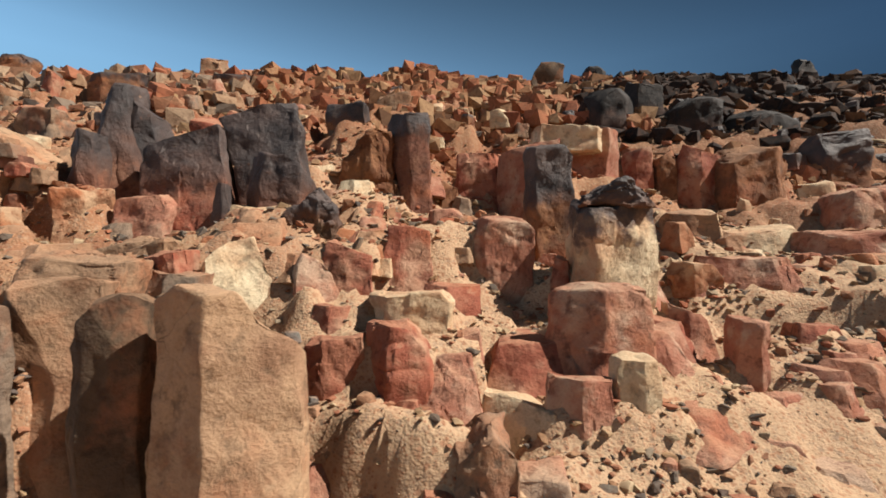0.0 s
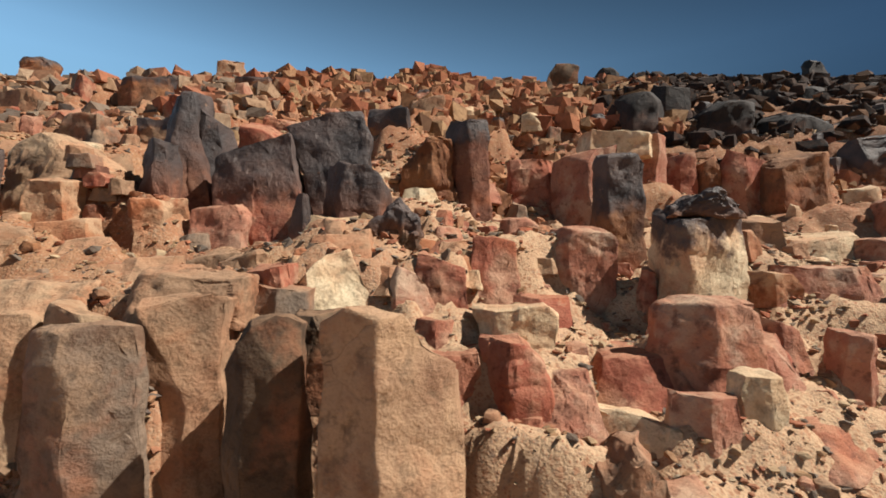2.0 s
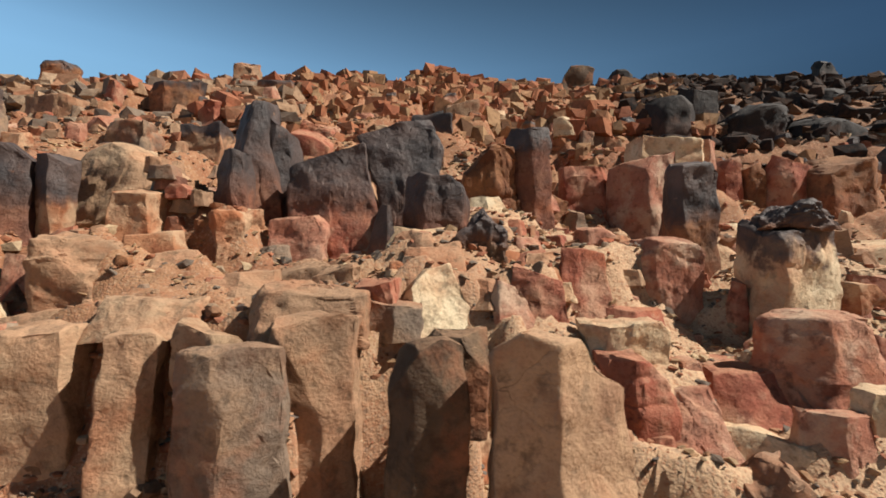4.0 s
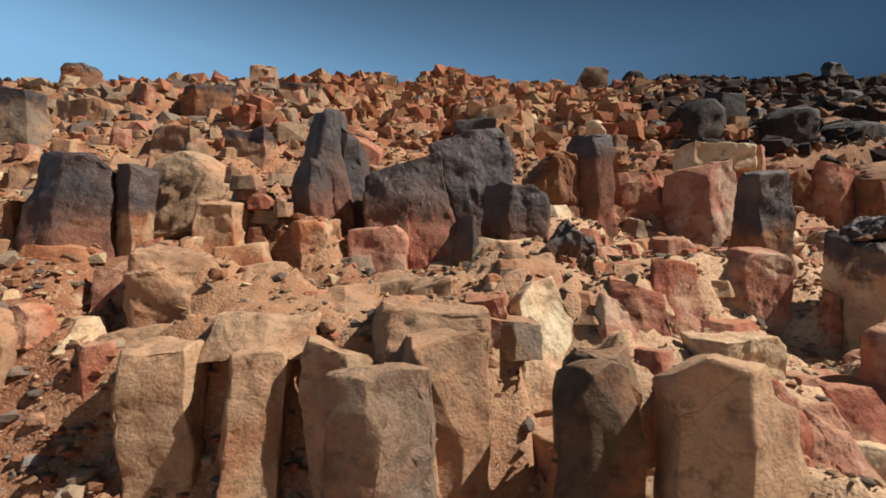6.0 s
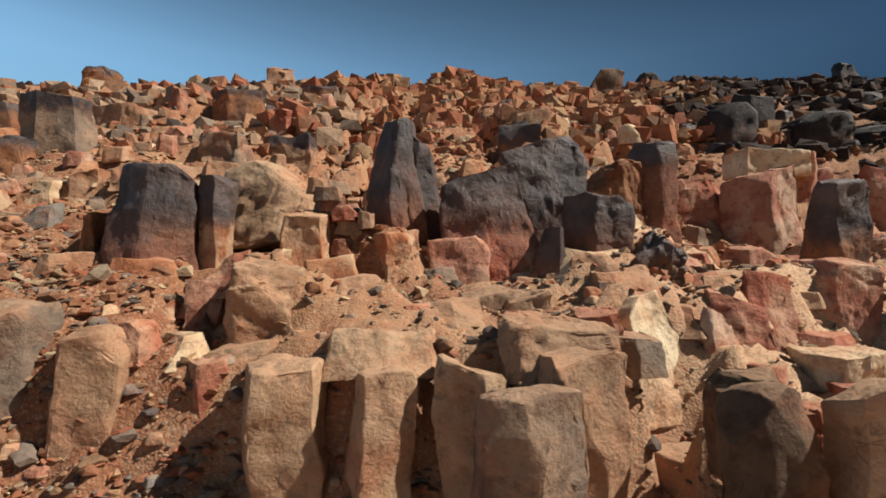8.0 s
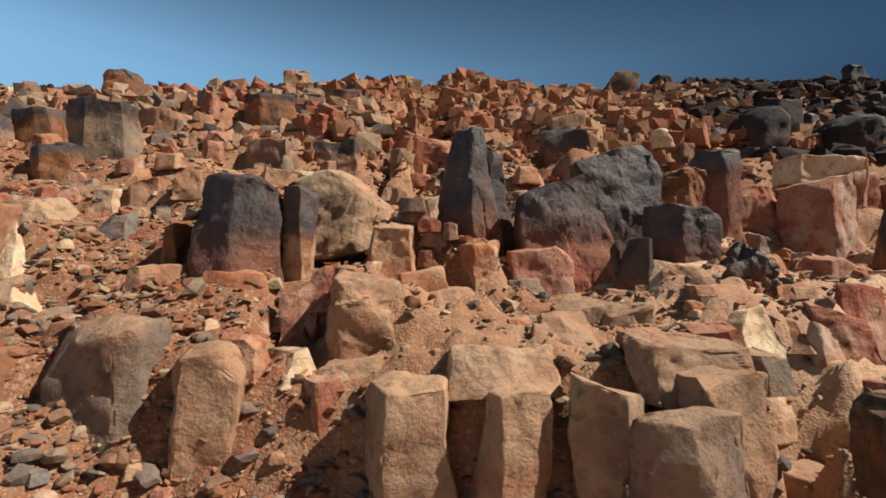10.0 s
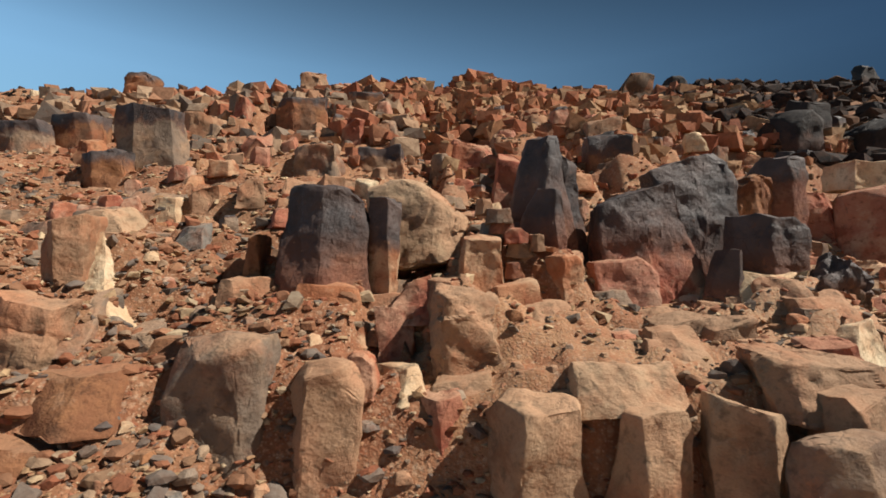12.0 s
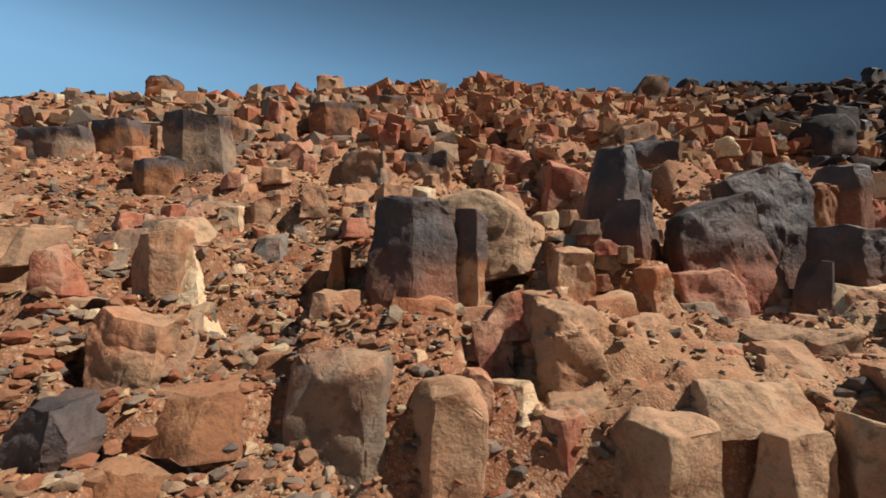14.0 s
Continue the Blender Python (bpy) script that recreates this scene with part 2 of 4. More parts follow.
def hewn_block(rng, size, l=(0, 0), r=(0, 0), top=(1, 1), cl=None, cr=None, ridge=None, lean=0.0, chips=7):
    """A block split along its joints. Over its front: l and r give how far the left and right edges stand in at
    foot and head, top the heights of its two shoulders, cl and cr the corners broken off; ridge is (place, turn left,
    turn right) of the upright edge where two front faces meet, lean how far they lie back."""
    bm = bmesh.new()
    bmesh.ops.create_cube(bm, size=2.0)
    w, d, h = size
    slight = lambda: rng.normal(0, 0.08)
    planes = [((-1 + 2 * l[0], 0, -1), (-1, slight(), l[1] - l[0])), ((1 - 2 * r[0], 0, -1), (1, slight(), r[1] - r[0])),
              ((-1, -0.4, 2 * top[0] - 1), (top[0] - top[1], rng.uniform(-0.12, 0.02), 1))]
    if cl:
        planes.append(((-1 + 2 * l[1], 0, 1 - 2 * cl[1] - 2 * (1 - top[0])), (-cl[1], slight() * 0.5, cl[0])))
    if cr:
        planes.append(((1 - 2 * r[1], 0, 1 - 2 * cr[1] - 2 * (1 - top[1])), (cr[1], slight() * 0.5, cr[0])))
    k, turn_l, turn_r = ridge or (rng.uniform(0.3, 0.7), rng.uniform(4, 14), rng.uniform(4, 14))
    for sign, turn in ((-1, radians(turn_l)), (1, radians(turn_r))):
        planes.append(((2 * k - 1, -1, -1), (sign * math.sin(turn) * w, -math.cos(turn) * d, lean * h)))
    for _ in range(chips):
        a, up = rng.uniform(-math.pi, 0.0), rng.uniform(0.1, 1.2)
        n = Vector((math.cos(a), math.sin(a), up))
        reach = abs(n.x) + abs(n.y) + abs(n.z)
        planes.append((n * (rng.uniform(0.8, 0.96) * reach / n.length_squared), n))
    for co, no in planes:
        got = bmesh.ops.bisect_plane(bm, geom=bm.verts[:] + bm.edges[:] + bm.faces[:], plane_co=co, plane_no=Vector(no).normalized(), clear_outer=True)
        rim = [e for e in got["geom_cut"] if isinstance(e, bmesh.types.BMEdge)]
        if len(rim) > 2:
            bmesh.ops.edgeloop_fill(bm, edges=rim)
    return bm


STEPS = {2: 3, 3: 8, 4: 20, 5: 28}


def rock_mesh(name, w, d, h, seed, level, yaw=0.0, tp=0.92, lx=0.0, sx=0.0, r=0.036, soft=0.055, sides=0, cuts=3, dome=0.0, tilt=0.12, cut=None):
    rng = np.random.RandomState(seed)
    bm = hewn_block(rng, (w, d, h), **cut) if cut else cut_block(rng, sides or rng.choice((4, 4, 5)), yaw, cuts, tilt)
    size = np.array([w, d, h])
    co = np.array([v.co[:] for v in bm.verts])
    u = (co[:, 2] + 1) / 2
    k = 1 + (tp - 1) * u
    co[:, 0] = co[:, 0] * k + lx * 2 * u
    co[:, 1] = co[:, 1] * k + 0.12 * u
    co[:, 2] += sx * co[:, 0] * u
    co = (co - co.min(0)) / np.ptp(co, axis=0) * size
    for v, q in zip(bm.verts, co):
        v.co = q
    s = float(min(w, d, h))
    bmesh.ops.remove_doubles(bm, verts=bm.verts[:], dist=0.02 * s)
    bmesh.ops.bevel(bm, geom=bm.edges[:], offset=soft * s, offset_type="OFFSET", segments=2 if level > 2 else 1, profile=0.6, affect="EDGES", clamp_overlap=True)
    bmesh.ops.triangulate(bm, faces=bm.faces[:])
    longest = float(max(w, d, h)) / STEPS[level]
    for _ in range(6):
        edges = [e for e in bm.edges if e.calc_length() > longest * 1.35]
        if not edges:
            break
        bmesh.ops.subdivide_edges(bm, edges=edges, cuts=1)
        bmesh.ops.triangulate(bm, faces=[f for f in bm.faces if len(f.verts) > 3])
    bm.normal_update()
    off = Vector(rng.uniform(-40, 40, 3))
    turn = Euler((rng.normal(0, 0.12), rng.normal(0, 0.12), radians(yaw) + rng.normal(0, 0.3))).to_matrix()
    k = r / 0.03
    moved = []
    for v in bm.verts:
        q = v.co
        if dome:
            q.z -= dome * q.z * ((2 * q.x / w - 1) ** 2 + 0.4 * (2 * q.y / d - 1) ** 2)
        a = q * (1.0 / s) + off
        bend = noise.noise_vector(a * 0.75) * (0.1 * s) + noise.noise_vector(a * 2.1) * (0.05 * s)
        warp = noise.noise_vector(a * 1.6) * 0.22
        b = turn @ (a + warp)
        b.z *= 0.7
        g = noise.fractal(a * 1.1, 0.8, 2.1, 3) * 0.05 * k
        if level > 2:
            g -= (abs(noise.cell(b * 2.1)) - 0.5) * 0.04 * k + (abs(noise.cell(b * 4.7)) - 0.5) * 0.018 * k
            g += noise.fractal(a * 6.0, 0.9, 2.1, 3) * 0.012 * k
            g -= max(0.0, noise.noise(Vector((b.x * 0.9, b.y * 0.9, b.z * 9))) - 0.25) * 0.06 * k
        moved.append(q + bend + v.normal * (g * s))
    for v, q in zip(bm.verts, moved):
        v.co = q
    co = np.array([v.co[:] for v in bm.verts])
    low, fit = co.min(0), size / np.ptp(co, axis=0)
    for v in bm.verts:
        v.co = Vector(((v.co.x - low[0]) * fit[0] - w / 2, (v.co.y - low[1]) * fit[1] - d / 2, (v.co.z - low[2]) * fit[2]))
    me = bpy.data.meshes.new(name)
    bm.to_mesh(me)
    bm.free()
    me.shade_smooth()
    me.set_sharp_from_angle(angle=radians(34))
    return me


placed, banks = [], []
NAMES = {"prism": "rock_prism", "slab": "flat_rock", "block": "rock_block", "stone": "loose_stone", "chunk": "broken_rock", "stub": "sunken_rock"}


def rock(shape, x, y, z, w, d, h, colour, varnish, seed, level, label, foot=0.0, bk=0.85, group="", **form):
    """A rock whose underside is at z; the soil meets its front foot metres above that and is banked up behind it."""
    if shape == "stone":
        form.setdefault("soft", 0.12)
    me = rock_mesh(NAMES[shape], w, d, h, seed + 100, level, **form)
    me.materials.append(stone(colour, varnish))
    ob = tagged(new(NAMES[shape], me), label, "stone" if shape == "stone" else "rock", group)
    ob.location = (x, y, z)
    placed.append((x, y, w / 2, d / 2))
    if (foot > 0 or bk > 0.9) and y < 3:
        front = y - d / 2
        if foot > 0:
            banks.append((x, w, front - 0.15, front - 0.05, front + 0.02, front + 0.3 * d, z + foot, 0.055))
        if bk:
            banks.append((x, w, front + 0.4 * d, front + 0.95 * d, front + d + 0.01, front + d + 0.24, z + foot + bk * (h - foot), 0.055))
    return ob


CRAGS = {"prism": "rock_prism", "slab": "rock_slab", "block": "rock_block", "column": "rock_column", "boulder": "boulder", "stone": "loose_stone",
         "blade": "rock_blade", "lump": "rock_lump", "sheet": "rock_sheet"}


def outcrop(label, x, y, z):
    """Bedrock that hangs together: its joint blocks are parts of it."""
    ob = tagged(new("bedrock_outcrop"), label, "bedrock")
    ob.location = (x, y, z)
    return ob


def crag(of, shape, x, y, z, w, d, h, colour, varnish, seed, level, label, foot=0.0, bk=0.6, soft=0.05, rough=0.03, dome=0.0, **cut):
    """A rock split along its joints, or such a block of an outcrop; z, foot and bk as for rock()."""
    name = shape if of else CRAGS[shape]
    me = rock_mesh(name, w, d, h, seed, level, tp=1.0, r=rough, soft=soft, dome=dome, cut=cut or {"chips": 7})
    me.materials.append(stone(colour, varnish))
    ob = new(name, me)
    ob.location = (x, y, z)
    if of:
        ob.parent = of
        ob.location = Vector((x, y, z)) - of.location
    else:
        tagged(ob, label, "boulder" if shape == "boulder" else "stone" if shape == "stone" else "rock")
    placed.append((x, y, w / 2, d / 2))
    front = y - d / 2
    if y < 3:
        if foot > 0:
            banks.append((x, w, front - 0.07, front - 0.025, front + 0.02, front + 0.3 * d, z + foot, 0.03))
        if bk:
            banks.append((x, w, front + 0.8 * d, front + d + 0.01, front + d + 0.02, front + d + 0.12, z + foot + bk * (h - foot), 0.0))
    return ob


# three outcrops of joined rock
crag_body = outcrop("split sandstone crag coated in dark purple desert varnish", -0.56, 1.03, 0.62)
ledge = outcrop("jointed tan and red bedrock ledge at the terrace edge", -0.93, 0.62, 0.40)
step = outcrop("cream and red bedrock step in the middle of the slope", -0.27, 0.74, 0.45)
crag(crag_body, "spire", -0.779, 1.100, 0.640, 0.183, 0.140, 0.365, "purple", "most", 201, 5, "", foot=0.08, bk=0.3, l=(.03, .36), r=(0, .34), top=(.95, 1), ridge=(.5, 48, 28), lean=.12)
crag(crag_body, "shoulder", -0.710, 1.140, 0.667, 0.095, 0.100, 0.297, "purple", "full", 202, 4, "", foot=0.05, bk=0.3, l=(0, .0), r=(0, .5), top=(1, .8), ridge=(.2, 20, 25))
crag(crag_body, "lobe", -0.804, 1.030, 0.676, 0.105, 0.100, 0.194, "purple", "most", 203, 4, "", foot=0.05, bk=0.3, l=(.05, .3), r=(0, .15), top=(1, .85), cl=(.2, .25), ridge=(.72, 45, 35))
crag(crag_body, "slab", -0.570, 1.050, 0.601, 0.228, 0.130, 0.285, "red", "most", 204, 5, "", foot=0.06, bk=0.5, l=(.08, 0), r=(0, .28), top=(.72, 1), ridge=(.45, 10, 4), lean=.18)
crag(crag_body, "slab", -0.423, 1.120, 0.603, 0.235, 0.140, 0.360, "purple", "full", 205, 5, "", foot=0.06, bk=0.5, l=(.42, .0), r=(0, .24), top=(.8, 1), cr=(.35, .12), ridge=(.5, 6, 10), lean=.15)
crag(crag_body, "block", -0.350, 0.980, 0.619, 0.147, 0.110, 0.187, "purple", "most", 206, 5, "", foot=0.05, bk=0.3, l=(.03, .06), r=(0, .1), top=(1, .93), cr=(.22, .16), ridge=(.3, 52, 8), lean=.12)
# this blade's black coat is shadow put into its colour
crag(None, "prism", -0.460, 0.950, 0.627, 0.065, 0.050, 0.108, "red", "full", 207, 3, "red sandstone blade coloured dark for shadow beside the split crag", foot=0.03, bk=0.2, l=(0, .45), r=(0, .2), ridge=(.7, 40, 30))
crag(None, "lump", -0.262, 0.930, 0.578, 0.126, 0.090, 0.150, "umber", "half", 208, 5, "dark pitted sandstone lump on the terrace", foot=0.04, bk=0.2, r=(0, .25), top=(.8, 1), cl=(.4, .35), cr=(.3, .3), chips=4, rough=.1, soft=.14)
crag(crag_body, "foot", -0.644, 0.990, 0.603, 0.135, 0.090, 0.118, "pink", "n", 209, 4, "", foot=0.05, bk=0.8, l=(0, .05), top=(.8, 1), cr=(.3, .3), lean=.35)
crag(None, "prism", -0.794, 0.970, 0.553, 0.136, 0.110, 0.181, "orange", "n", 210, 5, "sharp edged orange sandstone prism at the foot of the spire", foot=0.04, bk=0.6, l=(.25, 0), r=(.1, 0), top=(.9, 1), ridge=(.58, 50, 26), cr=(.1, .1))
crag(None, "boulder", -1.239, 0.940, 0.589, 0.192, 0.150, 0.279, "purple", "most", 211, 5, "rounded sandstone boulder coated in near black varnish on rubble", foot=0.05, bk=0.2, l=(.02, .06), r=(0, .1), top=(1, .93), cl=(.08, .1), cr=(.18, .06), ridge=(.5, 22, 26), soft=.13, lean=.12, dome=.03)
crag(None, "sheet", -1.400, 0.985, 0.603, 0.060, 0.070, 0.175, "brown", "n", 212, 4, "brown sandstone sheet leaning behind a black boulder", foot=0.05, bk=0.3, l=(0, .55), top=(.9, 1), ridge=(.6, 30, 10))
crag(None, "prism", -1.129, 0.955, 0.651, 0.070, 0.070, 0.193, "orange", "half", 213, 4, "orange sandstone prism with varnished top between two boulders", foot=0.04, bk=0.2, l=(.05, .1), r=(.2, .0), top=(1, .95), cr=(.2, .1), ridge=(.62, 30, 50))
crag(None, "boulder", -1.068, 1.100, 0.684, 0.263, 0.200, 0.218, "sand", "n", 214, 5, "cream sandstone boulder with grey stained side on rubble", foot=0.03, bk=0.1, l=(.06, .02), r=(.12, .22), top=(1, .88), cr=(.35, .25), cl=(.1, .1), ridge=(.55, 14, 26), soft=.18, lean=.2, dome=.14)
crag(None, "prism", -0.942, 0.930, 0.607, 0.093, 0.090, 0.160, "orange", "n", 215, 4, "orange sandstone prism standing in rubble", foot=0.04, bk=0.6, l=(0, .1), r=(0, .05), top=(1, .95), ridge=(.14, 60, 6))
crag(None, "stone", -0.873, 0.955, 0.745, 0.051, 0.050, 0.035, "red", "n", 216, 3, "bright orange red loose stone on a rubble pile", foot=0.006, bk=0, soft=.2, cl=(.3, .4), cr=(.3, .4))
crag(None, "stone", -0.905, 0.953, 0.784, 0.055, 0.045, 0.034, "grey", "n", 217, 3, "grey brown flat stone in a rubble pile", foot=0.012, bk=0, l=(0, .1), r=(0, .15), ridge=(.4, 20, 15), chips=4)
crag(None, "stone", -0.898, 0.963, 0.765, 0.058, 0.045, 0.032, "purple", "n", 218, 3, "dark purplish flat stone in a rubble pile", foot=0.012, bk=0, l=(0, .1), r=(0, .15), ridge=(.4, 20, 15), chips=4)
crag(None, "stone", -0.917, 0.973, 0.757, 0.047, 0.045, 0.034, "slate", "n", 219, 3, "slate grey flat stone in a rubble pile", foot=0.012, bk=0, l=(0, .1), r=(0, .15), ridge=(.4, 20, 15), chips=4)
crag(None, "stone", -0.831, 0.953, 0.731, 0.033, 0.045, 0.036, "tan", "n", 220, 3, "tan flat stone in a rubble pile", foot=0.012, bk=0, l=(0, .1), r=(0, .15), ridge=(.4, 20, 15), chips=4)
crag(None, "stone", -0.863, 0.963, 0.718, 0.058, 0.045, 0.032, "grey", "n", 221, 3, "grey brown flat stone in a rubble pile", foot=0.012, bk=0, l=(0, .1), r=(0, .15), ridge=(.4, 20, 15), chips=4)
crag(None, "stone", -0.847, 0.973, 0.698, 0.067, 0.045, 0.032, "tan", "n", 222, 3, "tan flat stone in a rubble pile", foot=0.012, bk=0, l=(0, .1), r=(0, .15), ridge=(.4, 20, 15), chips=4)
crag(None, "stone", -0.877, 0.953, 0.677, 0.039, 0.045, 0.036, "purple", "n", 223, 3, "dark purplish flat stone in a rubble pile", foot=0.012, bk=0, l=(0, .1), r=(0, .15), ridge=(.4, 20, 15), chips=4)
crag(None, "stone", -0.827, 0.963, 0.674, 0.052, 0.045, 0.034, "brown", "n", 224, 3, "brown flat stone in a rubble pile", foot=0.012, bk=0, l=(0, .1), r=(0, .15), ridge=(.4, 20, 15), chips=4)
crag(None, "stone", -0.932, 0.973, 0.804, 0.039, 0.045, 0.035, "tan", "n", 225, 3, "tan flat stone in a rubble pile", foot=0.012, bk=0, l=(0, .1), r=(0, .15), ridge=(.4, 20, 15), chips=4)
crag(None, "block", -1.071, 0.870, 0.599, 0.083, 0.060, 0.094, "red", "n", 226, 4, "red sandstone block sunk in rubble", foot=0.04, bk=0.9, top=(.7, 1), cl=(.3, .3), lean=.5)
crag(None, "slab", -1.100, 0.830, 0.487, 0.076, 0.060, 0.152, "red", "n", 227, 4, "red sandstone slab set in rubble", foot=0.05, bk=0.9, l=(.25, 0), r=(0, .1), top=(1, .9), lean=.35)
crag(None, "column", -0.972, 0.810, 0.484, 0.145, 0.110, 0.196, "tan", "n", 228, 5, "tan sandstone column with rough face on the terrace", foot=0.05, bk=0.9, l=(0, .1), r=(0, .22), top=(1, .88), cl=(.06, .2), cr=(.15, .15), ridge=(.15, 55, 10), rough=.055)
crag(None, "slab", -2.002, 1.615, 0.947, 0.225, 0.130, 0.296, "grey", "cap", 229, 4, "upright grey brown sandstone slab with thin varnish", foot=0.05, bk=0.3, l=(.1, 0), r=(0, .12), top=(1, .9), cl=(.1, .25), ridge=(.4, 20, 10))
crag(None, "block", -2.095, 1.515, 0.861, 0.179, 0.130, 0.208, "brown", "cap", 230, 4, "brown sandstone block at the foot of a slab", foot=0.05, bk=0.5, l=(0, .3), top=(.85, 1), ridge=(.6, 30, 30))
crag(None, "block", -1.727, 2.450, 1.272, 0.269, 0.200, 0.285, "brown", "cap", 231, 4, "brown sandstone block with varnished top on the upper slope", foot=0.06, bk=0.3, l=(.05, .1), r=(0, .05), top=(.9, 1), cl=(.15, .2), ridge=(.4, 20, 20))
crag(None, "slab", -1.541, 3.450, 1.666, 0.360, 0.300, 0.229, "brown", "cap", 232, 3, "grey brown varnished slab on the upper slope", foot=0.06, bk=0.5, l=(0, .1), r=(0, .15))
crag(None, "slab", -2.814, 3.350, 1.650, 0.348, 0.300, 0.196, "cream", "n", 233, 3, "pale cream sandstone slab on the upper slope", foot=0.06, bk=0.6, l=(0, .3), r=(0, .1), lean=.5)
crag(None, "slab", -2.209, 2.300, 1.193, 0.351, 0.200, 0.219, "tan", "n", 234, 4, "tan sandstone slab on the upper slope", foot=0.06, bk=0.7, l=(0, .05), r=(0, .1), top=(1, .85), ridge=(.6, 10, 10))
crag(None, "block", -2.478, 1.920, 1.080, 0.183, 0.140, 0.219, "brown", "cap", 235, 3, "grey brown sandstone block on the west slope", foot=0.05, bk=0.4, l=(0, .1), top=(.9, 1))
crag(None, "block", -2.643, 1.850, 1.020, 0.309, 0.200, 0.230, "grey", "cap", 236, 4, "wide dark sandstone block on the west slope", foot=0.05, bk=0.4, l=(0, .1), r=(0, .2), top=(.85, 1), ridge=(.6, 10, 25))
crag(None, "column", -1.688, 0.870, 0.613, 0.109, 0.100, 0.192, "tan", "n", 237, 5, "tan sandstone column with one shaded side on the west slope", foot=0.05, bk=0.5, l=(.0, .08), r=(.12, 0), top=(.93, 1), cl=(.1, .1), ridge=(.66, 38, 35))
crag(None, "slab", -1.603, 0.850, 0.567, 0.120, 0.100, 0.209, "cream", "n", 238, 5, "cream and orange sandstone slab leaning on the west slope", foot=0.05, bk=0.9, l=(.1, .0), r=(0, .55), top=(1, .8), lean=.45, cr=(.2, .3))
crag(None, "block", -1.647, 0.745, 0.530, 0.117, 0.090, 0.152, "tan", "n", 239, 5, "tan sandstone block sunk among worn stones", foot=0.05, bk=0.8, l=(.1, 0), r=(.2, 0), top=(1, .8), cl=(.2, .15), lean=.2)
crag(None, "stone", -1.657, 0.635, 0.472, 0.101, 0.100, 0.113, "umber", "full", 240, 4, "dark varnished boulder among worn stones", foot=0.03, bk=0.2, soft=.2, cl=(.3, .3), cr=(.3, .4))
crag(None, "block", -1.742, 1.060, 0.568, 0.157, 0.160, 0.274, "sand", "n", 241, 5, "sandy tan sandstone bedrock block on the west slope", foot=0.05, bk=0.8, r=(0, .15), top=(1, .9), cr=(.3, .2), lean=.3)
crag(None, "block", -1.731, 1.250, 0.732, 0.095, 0.100, 0.152, "cream", "n", 242, 4, "cream sandstone block on the west slope", foot=0.05, bk=0.8, l=(.1, .3), r=(0, .2), lean=.3)
crag(None, "prism", -1.659, 1.300, 0.752, 0.115, 0.100, 0.165, "tan", "n", 243, 4, "tan sandstone prism on the west slope", foot=0.05, bk=0.6, l=(0, .3), top=(.8, 1), ridge=(.4, 40, 20))
crag(ledge, "column", -1.335, 0.695, 0.191, 0.157, 0.100, 0.429, "grey", "n", 244, 5, "", foot=0, bk=1, l=(0, .1), r=(0, .02), top=(.925, 1.0), cl=(.12, .053), cr=(.06, .027), ridge=(.8, 8, 30), soft=.1, rough=.025, chips=3, lean=.02)
crag(ledge, "column", -1.180, 0.690, 0.190, 0.112, 0.090, 0.394, "tan", "n", 245, 5, "", foot=0, bk=1, l=(.12, .04), r=(.1, .08), top=(.975, 1.0), cl=(.2, .059), cr=(.12, .049), ridge=(.34, 60, 16), soft=.12, dome=.039)
crag(ledge, "column", -1.026, 0.715, 0.142, 0.103, 0.080, 0.394, "red", "n", 246, 5, "", foot=0, bk=1, l=(.12, 0), r=(0, .04), top=(.975, 1.0), cl=(.1, .049), ridge=(.62, 42, 36))
crag(ledge, "column", -0.896, 0.650, 0.165, 0.133, 0.100, 0.378, "sand", "n", 247, 5, "", foot=0, bk=1, l=(.1, 0), r=(0, .0), top=(.976, 1.0), cl=(.06, .019), ridge=(.36, 64, 10))
crag(ledge, "column", -0.772, 0.615, 0.173, 0.128, 0.100, 0.366, "sand", "n", 248, 5, "", foot=0, bk=1, l=(.05, 0), r=(.08, .0), top=(.977, 1.0), cl=(.05, .027), cr=(.1, .027), ridge=(.36, 62, 14), lean=.08)
crag(ledge, "column", -0.631, 0.620, 0.179, 0.124, 0.090, 0.376, "sand", "n", 249, 5, "", foot=0, bk=1, l=(.15, 0), r=(0, .22), top=(1.0, .934), cr=(.2, .07), ridge=(.5, 25, 40))
crag(ledge, "slab", -0.762, 0.670, 0.514, 0.168, 0.090, 0.063, "sand", "n", 250, 5, "", foot=0, bk=0.95, l=(0, .1), r=(0, .1), lean=.9, soft=.1)
crag(ledge, "block", -1.136, 0.720, 0.521, 0.052, 0.060, 0.068, "red", "n", 251, 4, "", foot=0, bk=0.9, r=(0, .1), cl=(.2, .2), cr=(.3, .2))
crag(ledge, "column", -1.128, 0.735, 0.317, 0.091, 0.070, 0.201, "orange", "n", 252, 4, "", foot=0, bk=1, l=(.1, 0), top=(.9, 1), ridge=(.5, 20, 20))
crag(ledge, "column", -1.119, 0.730, 0.128, 0.079, 0.060, 0.385, "orange", "n", 253, 4, "", foot=0, bk=1, top=(1.0, .952), lean=.1)
crag(None, "slab", -0.519, 0.660, 0.509, 0.171, 0.120, 0.092, "tan", "n", 254, 5, "grey tan sandstone slab lying on the terrace edge", foot=0, bk=0.6, l=(.12, 0), r=(0, .06), top=(.93, .78), cl=(.1, .2), ridge=(.12, 50, 8), soft=.1, rough=.045, lean=.35)
